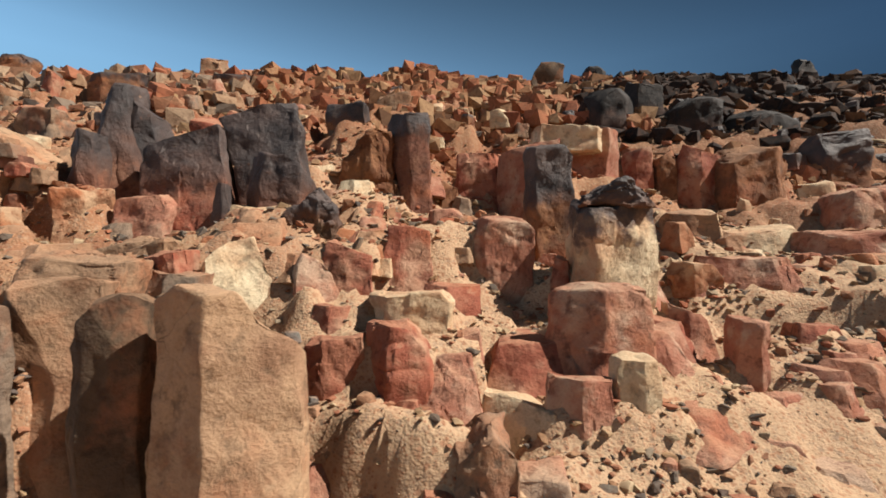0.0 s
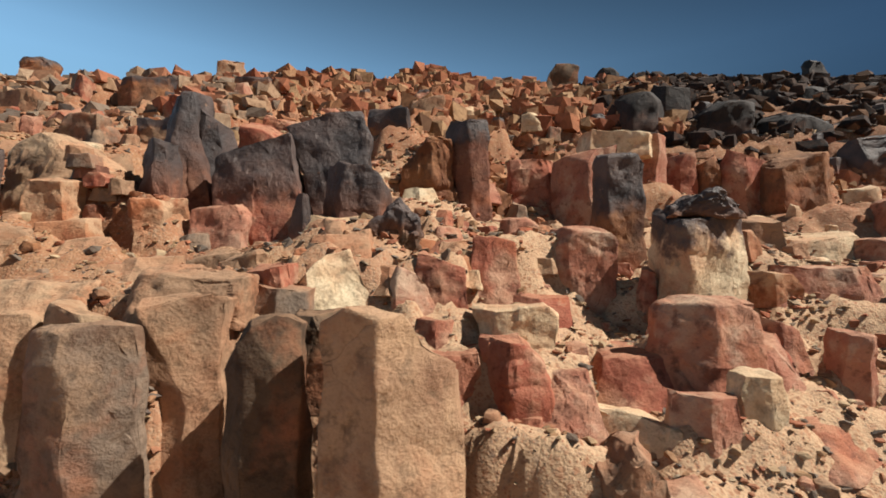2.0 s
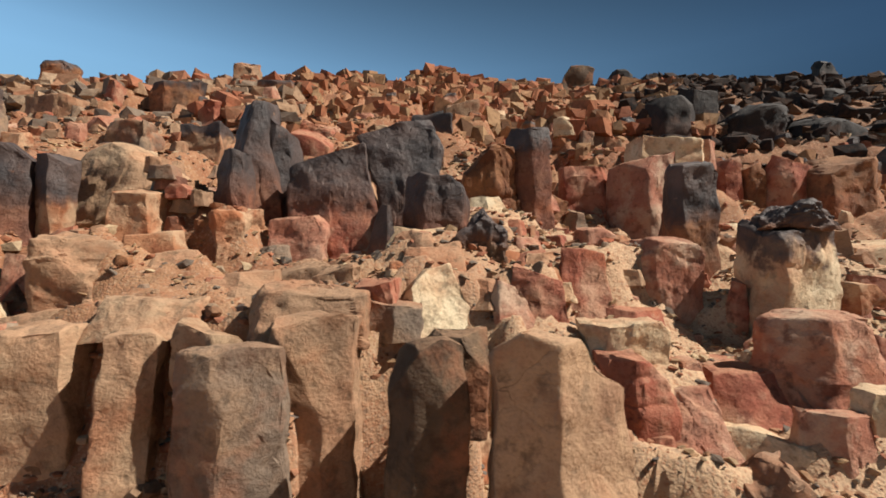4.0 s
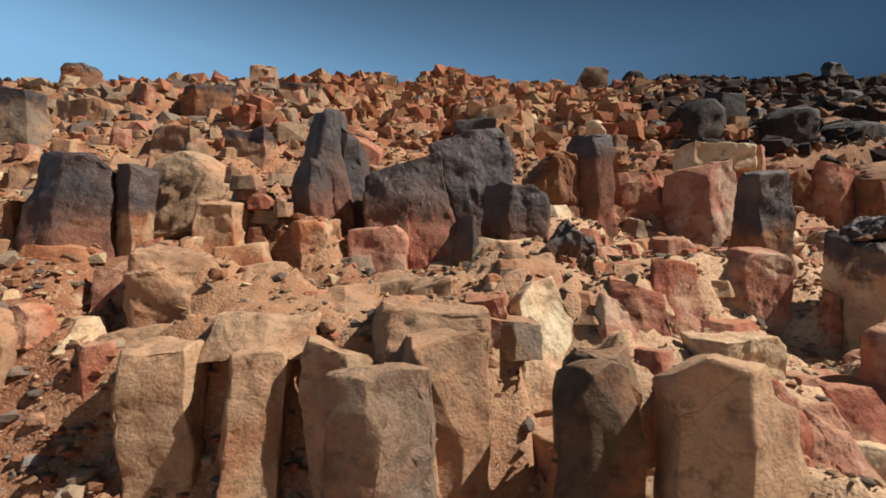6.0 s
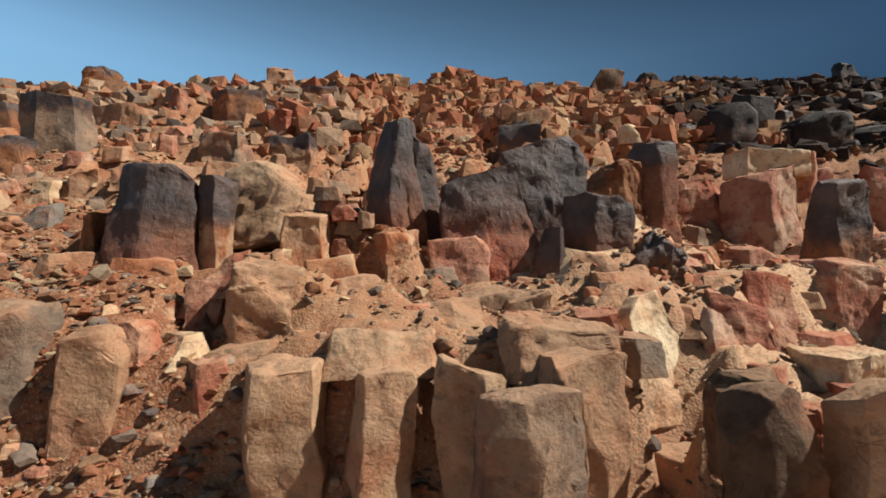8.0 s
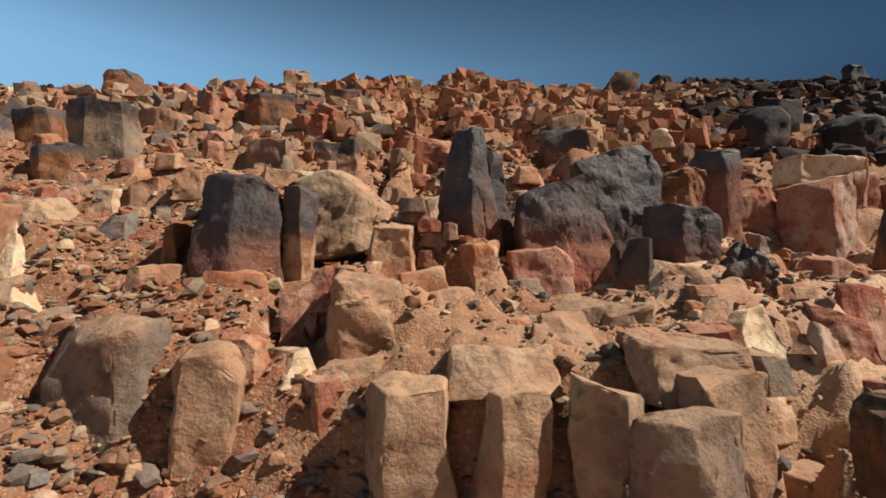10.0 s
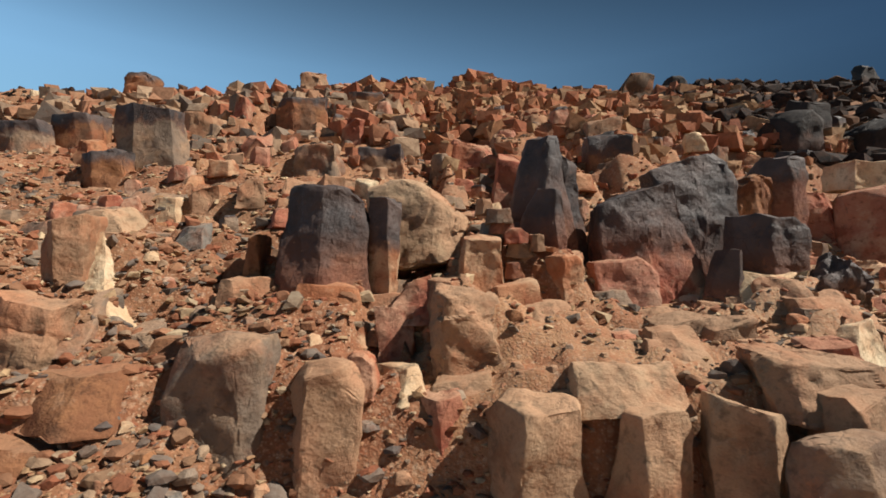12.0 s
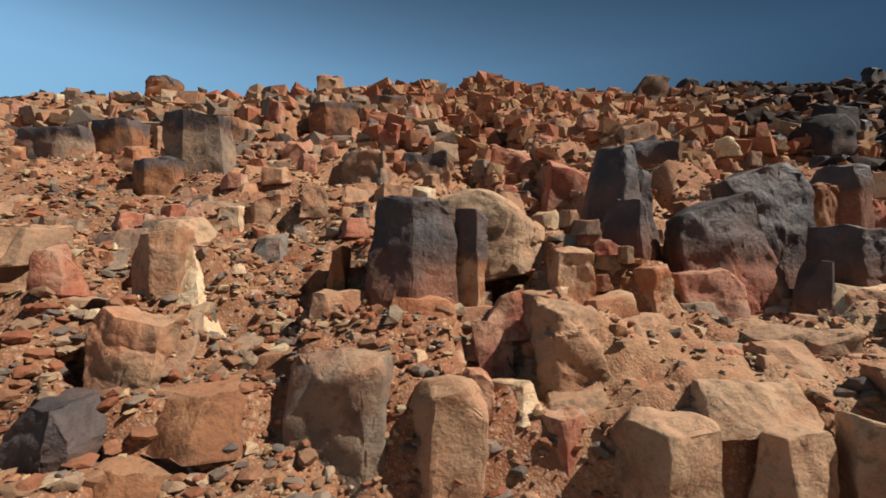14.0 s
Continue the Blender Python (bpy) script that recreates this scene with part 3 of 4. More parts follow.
crag(None, "prism", -0.577, 0.527, 0.159, 0.142, 0.065, 0.380, "grey", "n", 255, 5, "olive brown sandstone prism with dark stained face", foot=0, bk=0.75, l=(.02, .04), r=(.0, .12), top=(.967, 1.0), cl=(.05, .028), cr=(.1, .038), ridge=(.5, 16, 38), soft=.09, dome=.028)
crag(None, "prism", -0.497, 0.600, 0.117, 0.128, 0.080, 0.447, "tan", "n", 256, 5, "tan sandstone prism at the terrace edge", foot=0, bk=0.85, l=(0, 0), r=(0, .12), top=(1.0, .972), cr=(.1, .044), ridge=(.6, 6, 35), soft=.09)
crag(None, "prism", -0.353, 0.490, 0.132, 0.099, 0.070, 0.421, "umber", "n", 257, 5, "dark umber sandstone prism standing beside a tan boulder", foot=0, bk=0, l=(.0, .06), r=(0, .05), top=(.963, 1.0), cl=(.22, .063), cr=(.1, .026), ridge=(.35, 45, 8), soft=.12, dome=.042)
crag(None, "block", -0.324, 0.560, 0.423, 0.086, 0.060, 0.126, "umber", "n", 258, 4, "dark umber sandstone block behind the near boulders", foot=0, bk=0.3, cl=(.25, .2), cr=(.25, .2), soft=.16)
crag(None, "boulder", -0.217, 0.455, 0.158, 0.153, 0.110, 0.408, "buff", "n", 259, 5, "large smooth tan sandstone boulder with a stained upper edge", foot=0, bk=0, l=(.0, .04), r=(.0, .03), top=(1.0, .924), cl=(.14, .025), cr=(.2, .051), ridge=(.45, 16, 30), soft=.17, rough=.025, lean=.1, chips=2)
crag(step, "block", -0.439, 0.735, 0.474, 0.070, 0.070, 0.126, "red", "n", 260, 4, "", foot=0.05, bk=0.9, l=(.2, 0), top=(.9, 1), ridge=(.8, 25, 10))
crag(step, "column", -0.342, 0.750, 0.414, 0.155, 0.090, 0.208, "cream", "n", 261, 5, "", foot=0, bk=0.95, l=(.0, .12), r=(0, .05), top=(.82, 1), cl=(.2, .12), ridge=(.2, 35, 28), lean=.25)
crag(step, "column", -0.206, 0.760, 0.406, 0.114, 0.080, 0.187, "pink", "n", 262, 5, "", foot=0.04, bk=0.95, l=(0, .05), r=(0, .35), top=(1, .7), ridge=(.1, 50, 28), lean=.3)
crag(step, "block", -0.172, 0.820, 0.494, 0.101, 0.080, 0.125, "red", "n", 263, 4, "", foot=0.05, bk=0.95, l=(.0, .0), r=(0, .1), top=(1, .75), lean=.35)
crag(step, "slab", -0.065, 0.870, 0.454, 0.113, 0.080, 0.195, "red", "n", 264, 4, "", foot=0.05, bk=0.9, l=(0, .1), r=(0, .1), top=(1, .9), lean=.35)
crag(None, "prism", 0.120, 0.965, 0.436, 0.147, 0.110, 0.234, "pink", "n", 265, 5, "pinkish red sandstone prism with a shaded side", foot=0.04, bk=0.6, l=(.0, .1), r=(0, .06), top=(1, .95), cl=(.1, .12), cr=(.12, .1), ridge=(.28, 52, 10))
crag(None, "slab", -0.050, 0.740, 0.425, 0.140, 0.100, 0.110, "cream", "n", 266, 5, "cream sandstone slab with shaded red underside", foot=0.03, bk=0.4, l=(.15, 0), r=(.0, .0), top=(.9, 1), ridge=(.2, 55, 6), lean=.1)
crag(None, "block", -0.058, 0.665, 0.354, 0.112, 0.100, 0.142, "red", "n", 267, 5, "red sandstone block split from the ledge", foot=0.03, bk=0.6, l=(.15, 0), r=(0, .22), top=(.93, 1), cr=(.25, .25), ridge=(.3, 48, 14), lean=.15)
crag(None, "block", -0.154, 0.685, 0.349, 0.118, 0.100, 0.128, "red", "n", 268, 5, "low dark red sandstone block half sunk in grit", foot=0.03, bk=0.7, l=(.0, .1), r=(0, .1), top=(.85, 1), ridge=(.35, 20, 10))
crag(None, "slab", 0.012, 0.630, 0.337, 0.113, 0.090, 0.113, "pink", "n", 269, 5, "pink sandstone slab lying flush in the grit", foot=0.03, bk=0.95, l=(.05, .1), r=(0, .25), lean=.7)
crag(None, "block", 0.049, 0.545, 0.099, 0.111, 0.090, 0.298, "grey", "n", 270, 5, "grey weathered sandstone block in the grit", foot=0, bk=0.7, l=(0, .25), r=(0, .15), top=(.967, 1.0), cl=(.2, .066), cr=(.2, .066), rough=.07, soft=.12)
crag(None, "block", 0.245, 0.720, 0.357, 0.167, 0.130, 0.189, "pink", "n", 271, 5, "pinkish red sandstone block with broken stepped face", foot=0.03, bk=0.5, l=(.05, 0), r=(0, .04), top=(.9, 1), cl=(.1, .12), ridge=(.4, 36, 12), lean=.25)
crag(None, "prism", 0.192, 0.610, 0.060, 0.104, 0.090, 0.367, "pink", "n", 272, 5, "pink sandstone prism below a larger block", foot=0, bk=0.85, l=(.1, .05), r=(0, .12), top=(1.0, .968), cl=(.2, .046), ridge=(.35, 40, 12), lean=.1)
crag(None, "prism", 0.268, 0.635, 0.298, 0.063, 0.070, 0.155, "cream", "n", 273, 4, "cream sandstone prism below a pink block", foot=0, bk=0.9, r=(0, .05), lean=.15)
crag(None, "prism", 0.331, 0.890, 0.409, 0.179, 0.130, 0.295, "cream", "cap", 274, 5, "cream sandstone prism with a black varnished cap", foot=0.05, bk=0.2, l=(.0, .06), r=(0, .06), top=(.95, 1), cr=(.05, .08), ridge=(.16, 58, 20), rough=.03)
crag(None, "slab", 0.328, 0.890, 0.671, 0.147, 0.100, 0.066, "brown", "full", 275, 5, "black pitted slab capping a cream prism", foot=0, bk=0, l=(0, .25), r=(0, .15), cr=(.2, .4), cl=(.25, .4), rough=.09, soft=.14)
crag(None, "prism", 0.254, 1.110, 0.558, 0.127, 0.100, 0.295, "brown", "half", 276, 5, "sandstone prism with black varnished upper half", foot=0.05, bk=0.3, l=(.1, .0), r=(0, .1), top=(.97, 1), cl=(.15, .08), cr=(.25, .12), ridge=(.22, 52, 12))
crag(None, "slab", 0.424, 1.580, 0.919, 0.236, 0.160, 0.113, "cream", "n", 277, 4, "cream sandstone slab resting on red blocks", foot=0, bk=0, l=(0, .02), r=(.0, .0), top=(1, .82), ridge=(.85, 8, 50))
crag(None, "block", 0.518, 1.620, 0.781, 0.213, 0.140, 0.236, "pink", "n", 278, 4, "pink sandstone block under a cream slab", foot=0.05, bk=0.5, ridge=(.7, 15, 45))
crag(None, "block", 0.125, 1.490, 0.698, 0.184, 0.140, 0.215, "red", "n", 279, 4, "red sandstone block on the middle slope", foot=0.05, bk=0.6, l=(.0, .05), top=(.95, 1), ridge=(.8, 8, 40), lean=.12)
crag(None, "block", -0.202, 1.310, 0.695, 0.175, 0.160, 0.245, "brown", "n", 280, 5, "dark reddish brown sandstone block with ragged edge", foot=0.05, bk=0.5, l=(.0, .1), r=(0, .0), top=(.9, 1), cl=(.3, .2), ridge=(.6, 15, 20), rough=.05)
crag(None, "prism", -0.094, 1.310, 0.628, 0.138, 0.120, 0.362, "purple", "cap", 281, 5, "upright sandstone prism with dark varnished head", foot=0.05, bk=0.4, l=(.45, .0), r=(.0, .08), top=(1, .97), ridge=(.55, 40, 20), cl=(.15, .1))
crag(None, "block", 0.698, 0.980, 0.329, 0.255, 0.160, 0.256, "pink", "n", 282, 5, "large pinkish red sandstone block leaning on the slope", foot=0.04, bk=0.6, l=(.45, .0), r=(.0, .35), top=(.95, 1), ridge=(.5, 22, 14), lean=.3)
crag(None, "block", 0.468, 0.860, 0.351, 0.095, 0.090, 0.148, "pink", "n", 283, 4, "pink sandstone block in pale sand", foot=0.04, bk=0.7, r=(0, .3), top=(1, .7), lean=.25, ridge=(.3, 30, 10))
crag(None, "prism", 0.497, 0.755, 0.334, 0.071, 0.070, 0.154, "pink", "n", 284, 4, "narrow pink sandstone prism in pale sand", foot=0.03, bk=0.4, l=(.0, .25), r=(.25, .2), ridge=(.5, 35, 30))
crag(None, "stone", 0.547, 1.010, 0.486, 0.105, 0.100, 0.088, "orange", "n", 285, 4, "orange angular stone on gravel", foot=0.015, bk=0.2, cl=(.3, .4), cr=(.2, .4), ridge=(.3, 40, 15))

# blocks farther up the slope
rock("prism", 0.229, 0.898, 0.458, 0.041, 0.036, 0.130, "red", "n", 7, 3, "red sandstone prism on gravel", foot=0.07)
rock("block", 0.272, 1.410, 0.626, 0.217, 0.180, 0.306, "pink", "n", 18, 4, "pinkish red sandstone block on gravel", yaw=28, tp=0.92, cuts=2, foot=0.071)
rock("prism", 0.773, 1.810, 0.747, 0.136, 0.120, 0.255, "red", "n", 21, 3, "red sandstone prism on gravel", foot=0.07)
rock("prism", 0.879, 1.806, 0.670, 0.127, 0.112, 0.323, "brown", "n", 22, 4, "brown sandstone prism on gravel", foot=0.075)
rock("prism", 0.981, 1.758, 0.638, 0.178, 0.156, 0.363, "red", "n", 23, 4, "red sandstone prism on gravel", yaw=15, foot=0.084)
rock("block", 1.143, 1.700, 0.680, 0.261, 0.200, 0.310, "brown", "n", 24, 4, "brown sandstone block on gravel", yaw=-15, foot=0.072)
rock("block", 0.672, 1.275, 0.549, 0.138, 0.150, 0.163, "tan", "n", 25, 3, "tan sandstone block on gravel", foot=0.07)
rock("slab", 0.862, 1.310, 0.505, 0.272, 0.220, 0.167, "cream", "n", 31, 4, "cream sandstone slab on gravel", tp=0.8, bk=0.8, cuts=1, foot=0.07)
rock("slab", 1.071, 1.240, 0.484, 0.291, 0.280, 0.176, "pink", "n", 32, 4, "pinkish red sandstone slab on gravel", tp=0.8, bk=0.8, cuts=1, foot=0.07)
rock("slab", 1.312, 1.425, 0.588, 0.271, 0.250, 0.214, "pink", "n", 33, 4, "pinkish red sandstone slab on gravel", tp=0.7, bk=0.8, cuts=1, foot=0.07)
rock("block", 1.701, 2.000, 0.773, 0.265, 0.200, 0.355, "brown", "half", 34, 4, "brown sandstone block with black varnished upper half on gravel", foot=0.082)
rock("block", 2.042, 2.100, 0.803, 0.253, 0.200, 0.255, "brown", "half", 35, 4, "brown sandstone block with black varnished upper half on gravel", foot=0.07)
rock("block", 1.416, 1.770, 0.683, 0.158, 0.139, 0.181, "cream", "n", 36, 3, "cream sandstone block on gravel", foot=0.07)
rock("block", 0.915, 2.520, 1.188, 0.274, 0.239, 0.302, "black", "full", 37, 3, "black sandstone block coated in black desert varnish on gravel", bk=0, dome=0.2, foot=0)
rock("block", 1.276, 2.912, 1.338, 0.254, 0.223, 0.323, "black", "full", 38, 3, "black sandstone block coated in black desert varnish on gravel", bk=0, foot=0)
rock("block", 1.396, 2.550, 1.125, 0.367, 0.300, 0.320, "black", "full", 39, 4, "black sandstone block coated in black desert varnish on gravel", bk=0, dome=0.2, foot=0)
rock("block", 2.211, 3.345, 1.454, 0.331, 0.290, 0.322, "black", "full", 40, 3, "black sandstone block coated in black desert varnish on gravel", bk=0, foot=0)
rock("block", 3.123, 4.150, 1.789, 0.352, 0.300, 0.299, "black", "full", 41, 3, "black sandstone block coated in black desert varnish on gravel", bk=0, foot=0)
rock("block", 3.928, 4.650, 1.968, 0.452, 0.300, 0.331, "black", "full", 42, 3, "black sandstone block coated in black desert varnish on gravel", bk=0, foot=0)
rock("slab", 1.685, 2.450, 1.065, 0.397, 0.300, 0.288, "black", "full", 43, 4, "black sandstone slab coated in black desert varnish on gravel", bk=0, dome=0.2, foot=0)
rock("block", 5.768, 7.350, 3.142, 0.403, 0.300, 0.533, "black", "full", 44, 3, "black sandstone block coated in black desert varnish on gravel", r=0.05, bk=0, dome=0.2, cuts=1, foot=0)
rock("block", 1.148, 5.150, 2.175, 0.407, 0.300, 0.528, "umber", "n", 45, 3, "dark umber sandstone block on gravel", bk=0, tilt=0.05, dome=0.15, r=0.06, foot=0)
rock("block", 1.863, 5.650, 2.442, 0.344, 0.300, 0.399, "black", "full", 46, 3, "black sandstone block coated in black desert varnish on gravel", bk=0, foot=0)
rock("block", -2.234, 4.527, 2.114, 0.286, 0.253, 0.379, "tan", "n", 47, 3, "tan sandstone block on gravel", tp=0.9, bk=0, tilt=0.03, r=0.07, cuts=2, foot=0)
rock("block", -3.290, 3.581, 1.810, 0.274, 0.241, 0.306, "brown", "cap", 48, 3, "brown sandstone block with dark varnished cap on gravel", bk=0, tilt=0.02, dome=0.15, cuts=4, r=0.08, foot=0)
rock("block", -0.156, 9.149, 3.750, 0.335, 0.299, 0.303, "brown", "full", 51, 3, "brown sandstone block coated in black desert varnish on gravel", bk=0, foot=0)
rock("block", -0.240, 2.278, 1.179, 0.175, 0.156, 0.191, "tan", "n", 54, 3, "tan sandstone block on gravel", foot=0.07)
rock("block", -0.377, 1.847, 1.048, 0.105, 0.094, 0.159, "black", "full", 55, 3, "black sandstone block coated in black desert varnish on gravel", bk=0.2, foot=0.07)
rock("slab", -0.534, 0.860, 0.485, 0.125, 0.120, 0.137, "tan", "n", 95, 4, "tan sandstone slab on gravel", tp=0.7, bk=0.8, cuts=1, foot=0.07)
rock("slab", -0.583, 0.870, 0.500, 0.162, 0.100, 0.123, "tan", "n", 97, 4, "tan sandstone slab on gravel", tp=0.7, bk=0.8, cuts=1, foot=0.07)
rock("slab", -0.609, 0.910, 0.510, 0.160, 0.100, 0.117, "tan", "n", 98, 4, "tan sandstone slab on gravel", r=0.06, bk=0.8, cuts=1, foot=0.07)
rock("slab", 0.014, 1.049, 0.608, 0.109, 0.097, 0.088, "pink", "n", 103, 3, "pinkish red sandstone slab on gravel", tp=0.7, bk=0, foot=0.04)
rock("prism", -1.954, 0.885, 0.598, 0.074, 0.070, 0.216, "tan", "n", 117, 4, "tan sandstone prism on gravel", foot=0.07)
rock("block", -1.765, 1.970, 0.980, 0.156, 0.141, 0.256, "red", "n", 118, 3, "red sandstone block on gravel", foot=0.07)
rock("prism", -1.643, 1.946, 0.988, 0.102, 0.093, 0.225, "red", "n", 119, 3, "red sandstone prism on gravel", foot=0.07)
rock("block", -1.449, 1.683, 0.870, 0.185, 0.166, 0.247, "grey", "n", 120, 4, "grey brown sandstone block on gravel", r=0.05, foot=0.07)
rock("block", -1.245, 1.787, 0.905, 0.193, 0.173, 0.221, "tan", "cap", 121, 4, "tan sandstone block with dark varnished cap on gravel", foot=0.07)
rock("block", -1.424, 2.184, 1.119, 0.186, 0.167, 0.236, "red", "n", 122, 3, "red sandstone block on gravel", foot=0.07)
rock("prism", -1.999, 2.341, 1.302, 0.090, 0.081, 0.204, "red", "n", 124, 3, "red sandstone prism on gravel", foot=0.07)
rock("block", -0.779, 1.571, 0.847, 0.157, 0.141, 0.216, "red", "n", 126, 3, "red sandstone block on gravel", foot=0.07)
rock("block", -0.873, 2.102, 1.022, 0.228, 0.204, 0.205, "red", "n", 127, 4, "red sandstone block on gravel", foot=0.07)
rock("block", -0.370, 1.831, 0.975, 0.182, 0.163, 0.219, "brown", "half", 128, 3, "brown sandstone block with black varnished upper half on gravel", foot=0.07)
rock("slab", -1.550, 1.036, 0.697, 0.077, 0.072, 0.103, "slate", "n", 131, 3, "slate grey sandstone slab on gravel", tp=0.7, soft=0.2, foot=0.07)
rock("block", -1.847, 0.839, 0.682, 0.082, 0.078, 0.098, "red", "n", 133, 3, "red sandstone block on gravel", tp=0.7, bk=0.2, soft=0.22, dome=0.2, foot=0.04)
rock("block", -1.815, 0.785, 0.516, 0.095, 0.090, 0.123, "orange", "n", 148, 4, "orange sandstone block on gravel", tp=0.7, bk=0.3, soft=0.15, foot=0.07)
rock("block", -1.506, 0.815, 0.502, 0.073, 0.069, 0.118, "grey", "n", 149, 3, "grey brown sandstone block on gravel", tp=0.7, bk=0.2, soft=0.15, foot=0.07)


# ---- ground ----
Y_KEYS = (-3, 0.2, 0.45, 0.55, 0.60, 0.66, 0.71, 0.85, 1.0, 1.15, 1.5, 1.8, 2.35, 3.0, 4.3, 5.4, 7.3, 9.0, 14.0)
Z_LEFT = (-0.2, 0.27, 0.38, 0.44, 0.47, 0.51, 0.545, 0.63, 0.715, 0.79, 0.97, 1.09, 1.32, 1.60, 2.16, 2.6, 3.52, 4.31, 6.25)
Z_MID = (-0.4, 0.08, 0.20, 0.27, 0.325, 0.42, 0.545, 0.625, 0.685, 0.745, 0.94, 1.07, 1.30, 1.56, 2.06, 2.5, 3.35, 4.07, 6.05)
Z_RIGHT = (-0.6, 0.15, 0.27, 0.30, 0.325, 0.355, 0.39, 0.46, 0.525, 0.58, 0.71, 0.83, 1.20, 1.48, 2.03, 2.5, 3.25, 3.9, 5.8)
RIDGE_X = (-30, -6, -3.3, -2.2, -1.3, -0.4, 0.5, 1.35, 3.5, 5.8, 9, 30)
RIDGE_Y = (3.0, 3.0, 3.6, 4.5, 6.5, 8.8, 6.2, 5.6, 7.4, 7.4, 7.5, 7.5)


def blend(x, a, b):
    t = np.clip((x - a) / (b - a), 0, 1)
    return t * t * (3 - 2 * t)


def slope_height(x, y):
    """Height of the hillside: a stepped slope up to the ridge, gently falling behind it."""
    top = np.interp(x, RIDGE_X, RIDGE_Y)
    yy = np.minimum(y, top)
    # ledges across the upper slope
    bent = yy + 0.10 * np.sin(2.3 * x + 0.7 * y) + 0.06 * np.sin(6.1 * x + 1.3) + 0.03 * np.sin(15 * x)
    part = bent / 0.42
    ledge = (np.floor(part) + blend(part % 1.0, 0.62, 1.0)) * 0.42 - bent + yy + 0.1
    yy = yy + (np.minimum(ledge, top) - yy) * 0.8 * blend(y, 1.75, 2.3)
    # the terrace edge stands farther back at its east end
    back = 0.07 * blend(x, -0.52, -0.42)
    left, mid, right = (np.interp(yy - k, Y_KEYS, z) for z, k in ((Z_LEFT, 0), (Z_MID, back), (Z_RIGHT, 0)))
    z = left + (mid - left) * blend(x, -1.42, -1.2)
    z = z + (right - z) * blend(x, -0.2, 0.12)
    z = z + 0.05 * np.clip(-x - 1.8, 0, 3) + 0.028 * np.exp(-((x - 0.02) / 0.2) ** 2 - ((y - 0.5) / 0.13) ** 2)
    return z - 0.12 * np.maximum(0, y - top)


def fine_height(x, y, z):
    near = 1.0 if y < 3 else 1.6
    p = Vector((x, y, z))
    wave = noise.noise_vector(p * 5) * 0.7
    a = noise.fractal(p * 5, 0.9, 2.1, 4) * 0.018 + abs(noise.cell(p * 7.5 + wave)) * 0.024
    b = noise.fractal(p * 31, 0.9, 2.1, 3) * 0.007 + abs(noise.cell(p * 17 + noise.noise_vector(p * 9) * 0.6)) * 0.012
    return z + (a + b - 0.014) * near


def axis(*spans):
    """Grid lines: (start, end, step) runs joined end to end."""
    lines = [np.arange(a, b, s) for a, b, s in spans]
    return np.concatenate(lines + [[spans[-1][1]]])


BANKS = np.array(banks)


def soil_height(x, y):
    """The slope with the soil as it lies against the rocks. x and y are arrays of one shape."""
    z = slope_height(x, y)
    pull, weight = np.zeros_like(z), np.zeros_like(z)
    for bx, bw, y0, y1, y2, y3, level, spread in BANKS:
        k = (1 - blend(np.abs(x - bx), 0.4 * bw, 0.54 * bw + spread * (1 + 3.5 * bw))) * blend(y, y0, y1) * (1 - blend(y, y2, y3))
        pull += k * np.clip(level - z, -0.12, 0.24)
        weight += k
    return z + pull / np.maximum(weight, 1)


GX = axis((-80, -10, 5), (-10, -4, 0.25), (-4, -2.2, 0.05), (-2.2, 1.4, 0.014), (1.4, 4, 0.05), (4, 12, 0.15), (12, 80, 5))
GY = axis((-60, -3, 4), (-3, 0.2, 0.2), (0.2, 1.6, 0.014), (1.6, 3, 0.028), (3, 10, 0.05), (10, 14, 0.5), (14, 80, 5))


def make_heights():
    xx, yy = np.meshgrid(GX, GY)
    zz = soil_height(xx, yy)
    return np.array([[fine_height(x, y, z) for x, y, z in zip(GX.tolist(), [y] * len(GX), row.tolist())] for y, row in zip(GY.tolist(), zz)])


HEIGHTS = make_heights()


def ground_height(x, y):
    """Height of the soil at one place, between the lines of its grid."""
    i = min(max(int(np.searchsorted(GX, x)) - 1, 0), len(GX) - 2)
    j = min(max(int(np.searchsorted(GY, y)) - 1, 0), len(GY) - 2)
    a, b = (x - GX[i]) / (GX[i + 1] - GX[i]), (y - GY[j]) / (GY[j + 1] - GY[j])
    low = HEIGHTS[j, i] * (1 - a) + HEIGHTS[j, i + 1] * a
    high = HEIGHTS[j + 1, i] * (1 - a) + HEIGHTS[j + 1, i + 1] * a
    return float(low * (1 - b) + high * b)


def build_ground():
    xx, yy = np.meshgrid(GX, GY)
    verts = np.stack([xx.ravel(), yy.ravel(), HEIGHTS.ravel()], 1).tolist()
    nx, ny = len(GX), len(GY)
    faces = [(j * nx + i, j * nx + i + 1, (j + 1) * nx + i + 1, (j + 1) * nx + i) for j in range(ny - 1) for i in range(nx - 1)]
    me = bpy.data.meshes.new("ground")
    me.from_pydata(verts, [], faces)
    me.shade_smooth()
    me.materials.append(ground_material())
    tagged(new("ground", me), "orange sandy desert hillside strewn with grit", "ground", kind="structure")


build_ground()


def free(x, y, room):
    return all(abs(x - a) > w + room or abs(y - b) > d + room for a, b, w, d in placed)


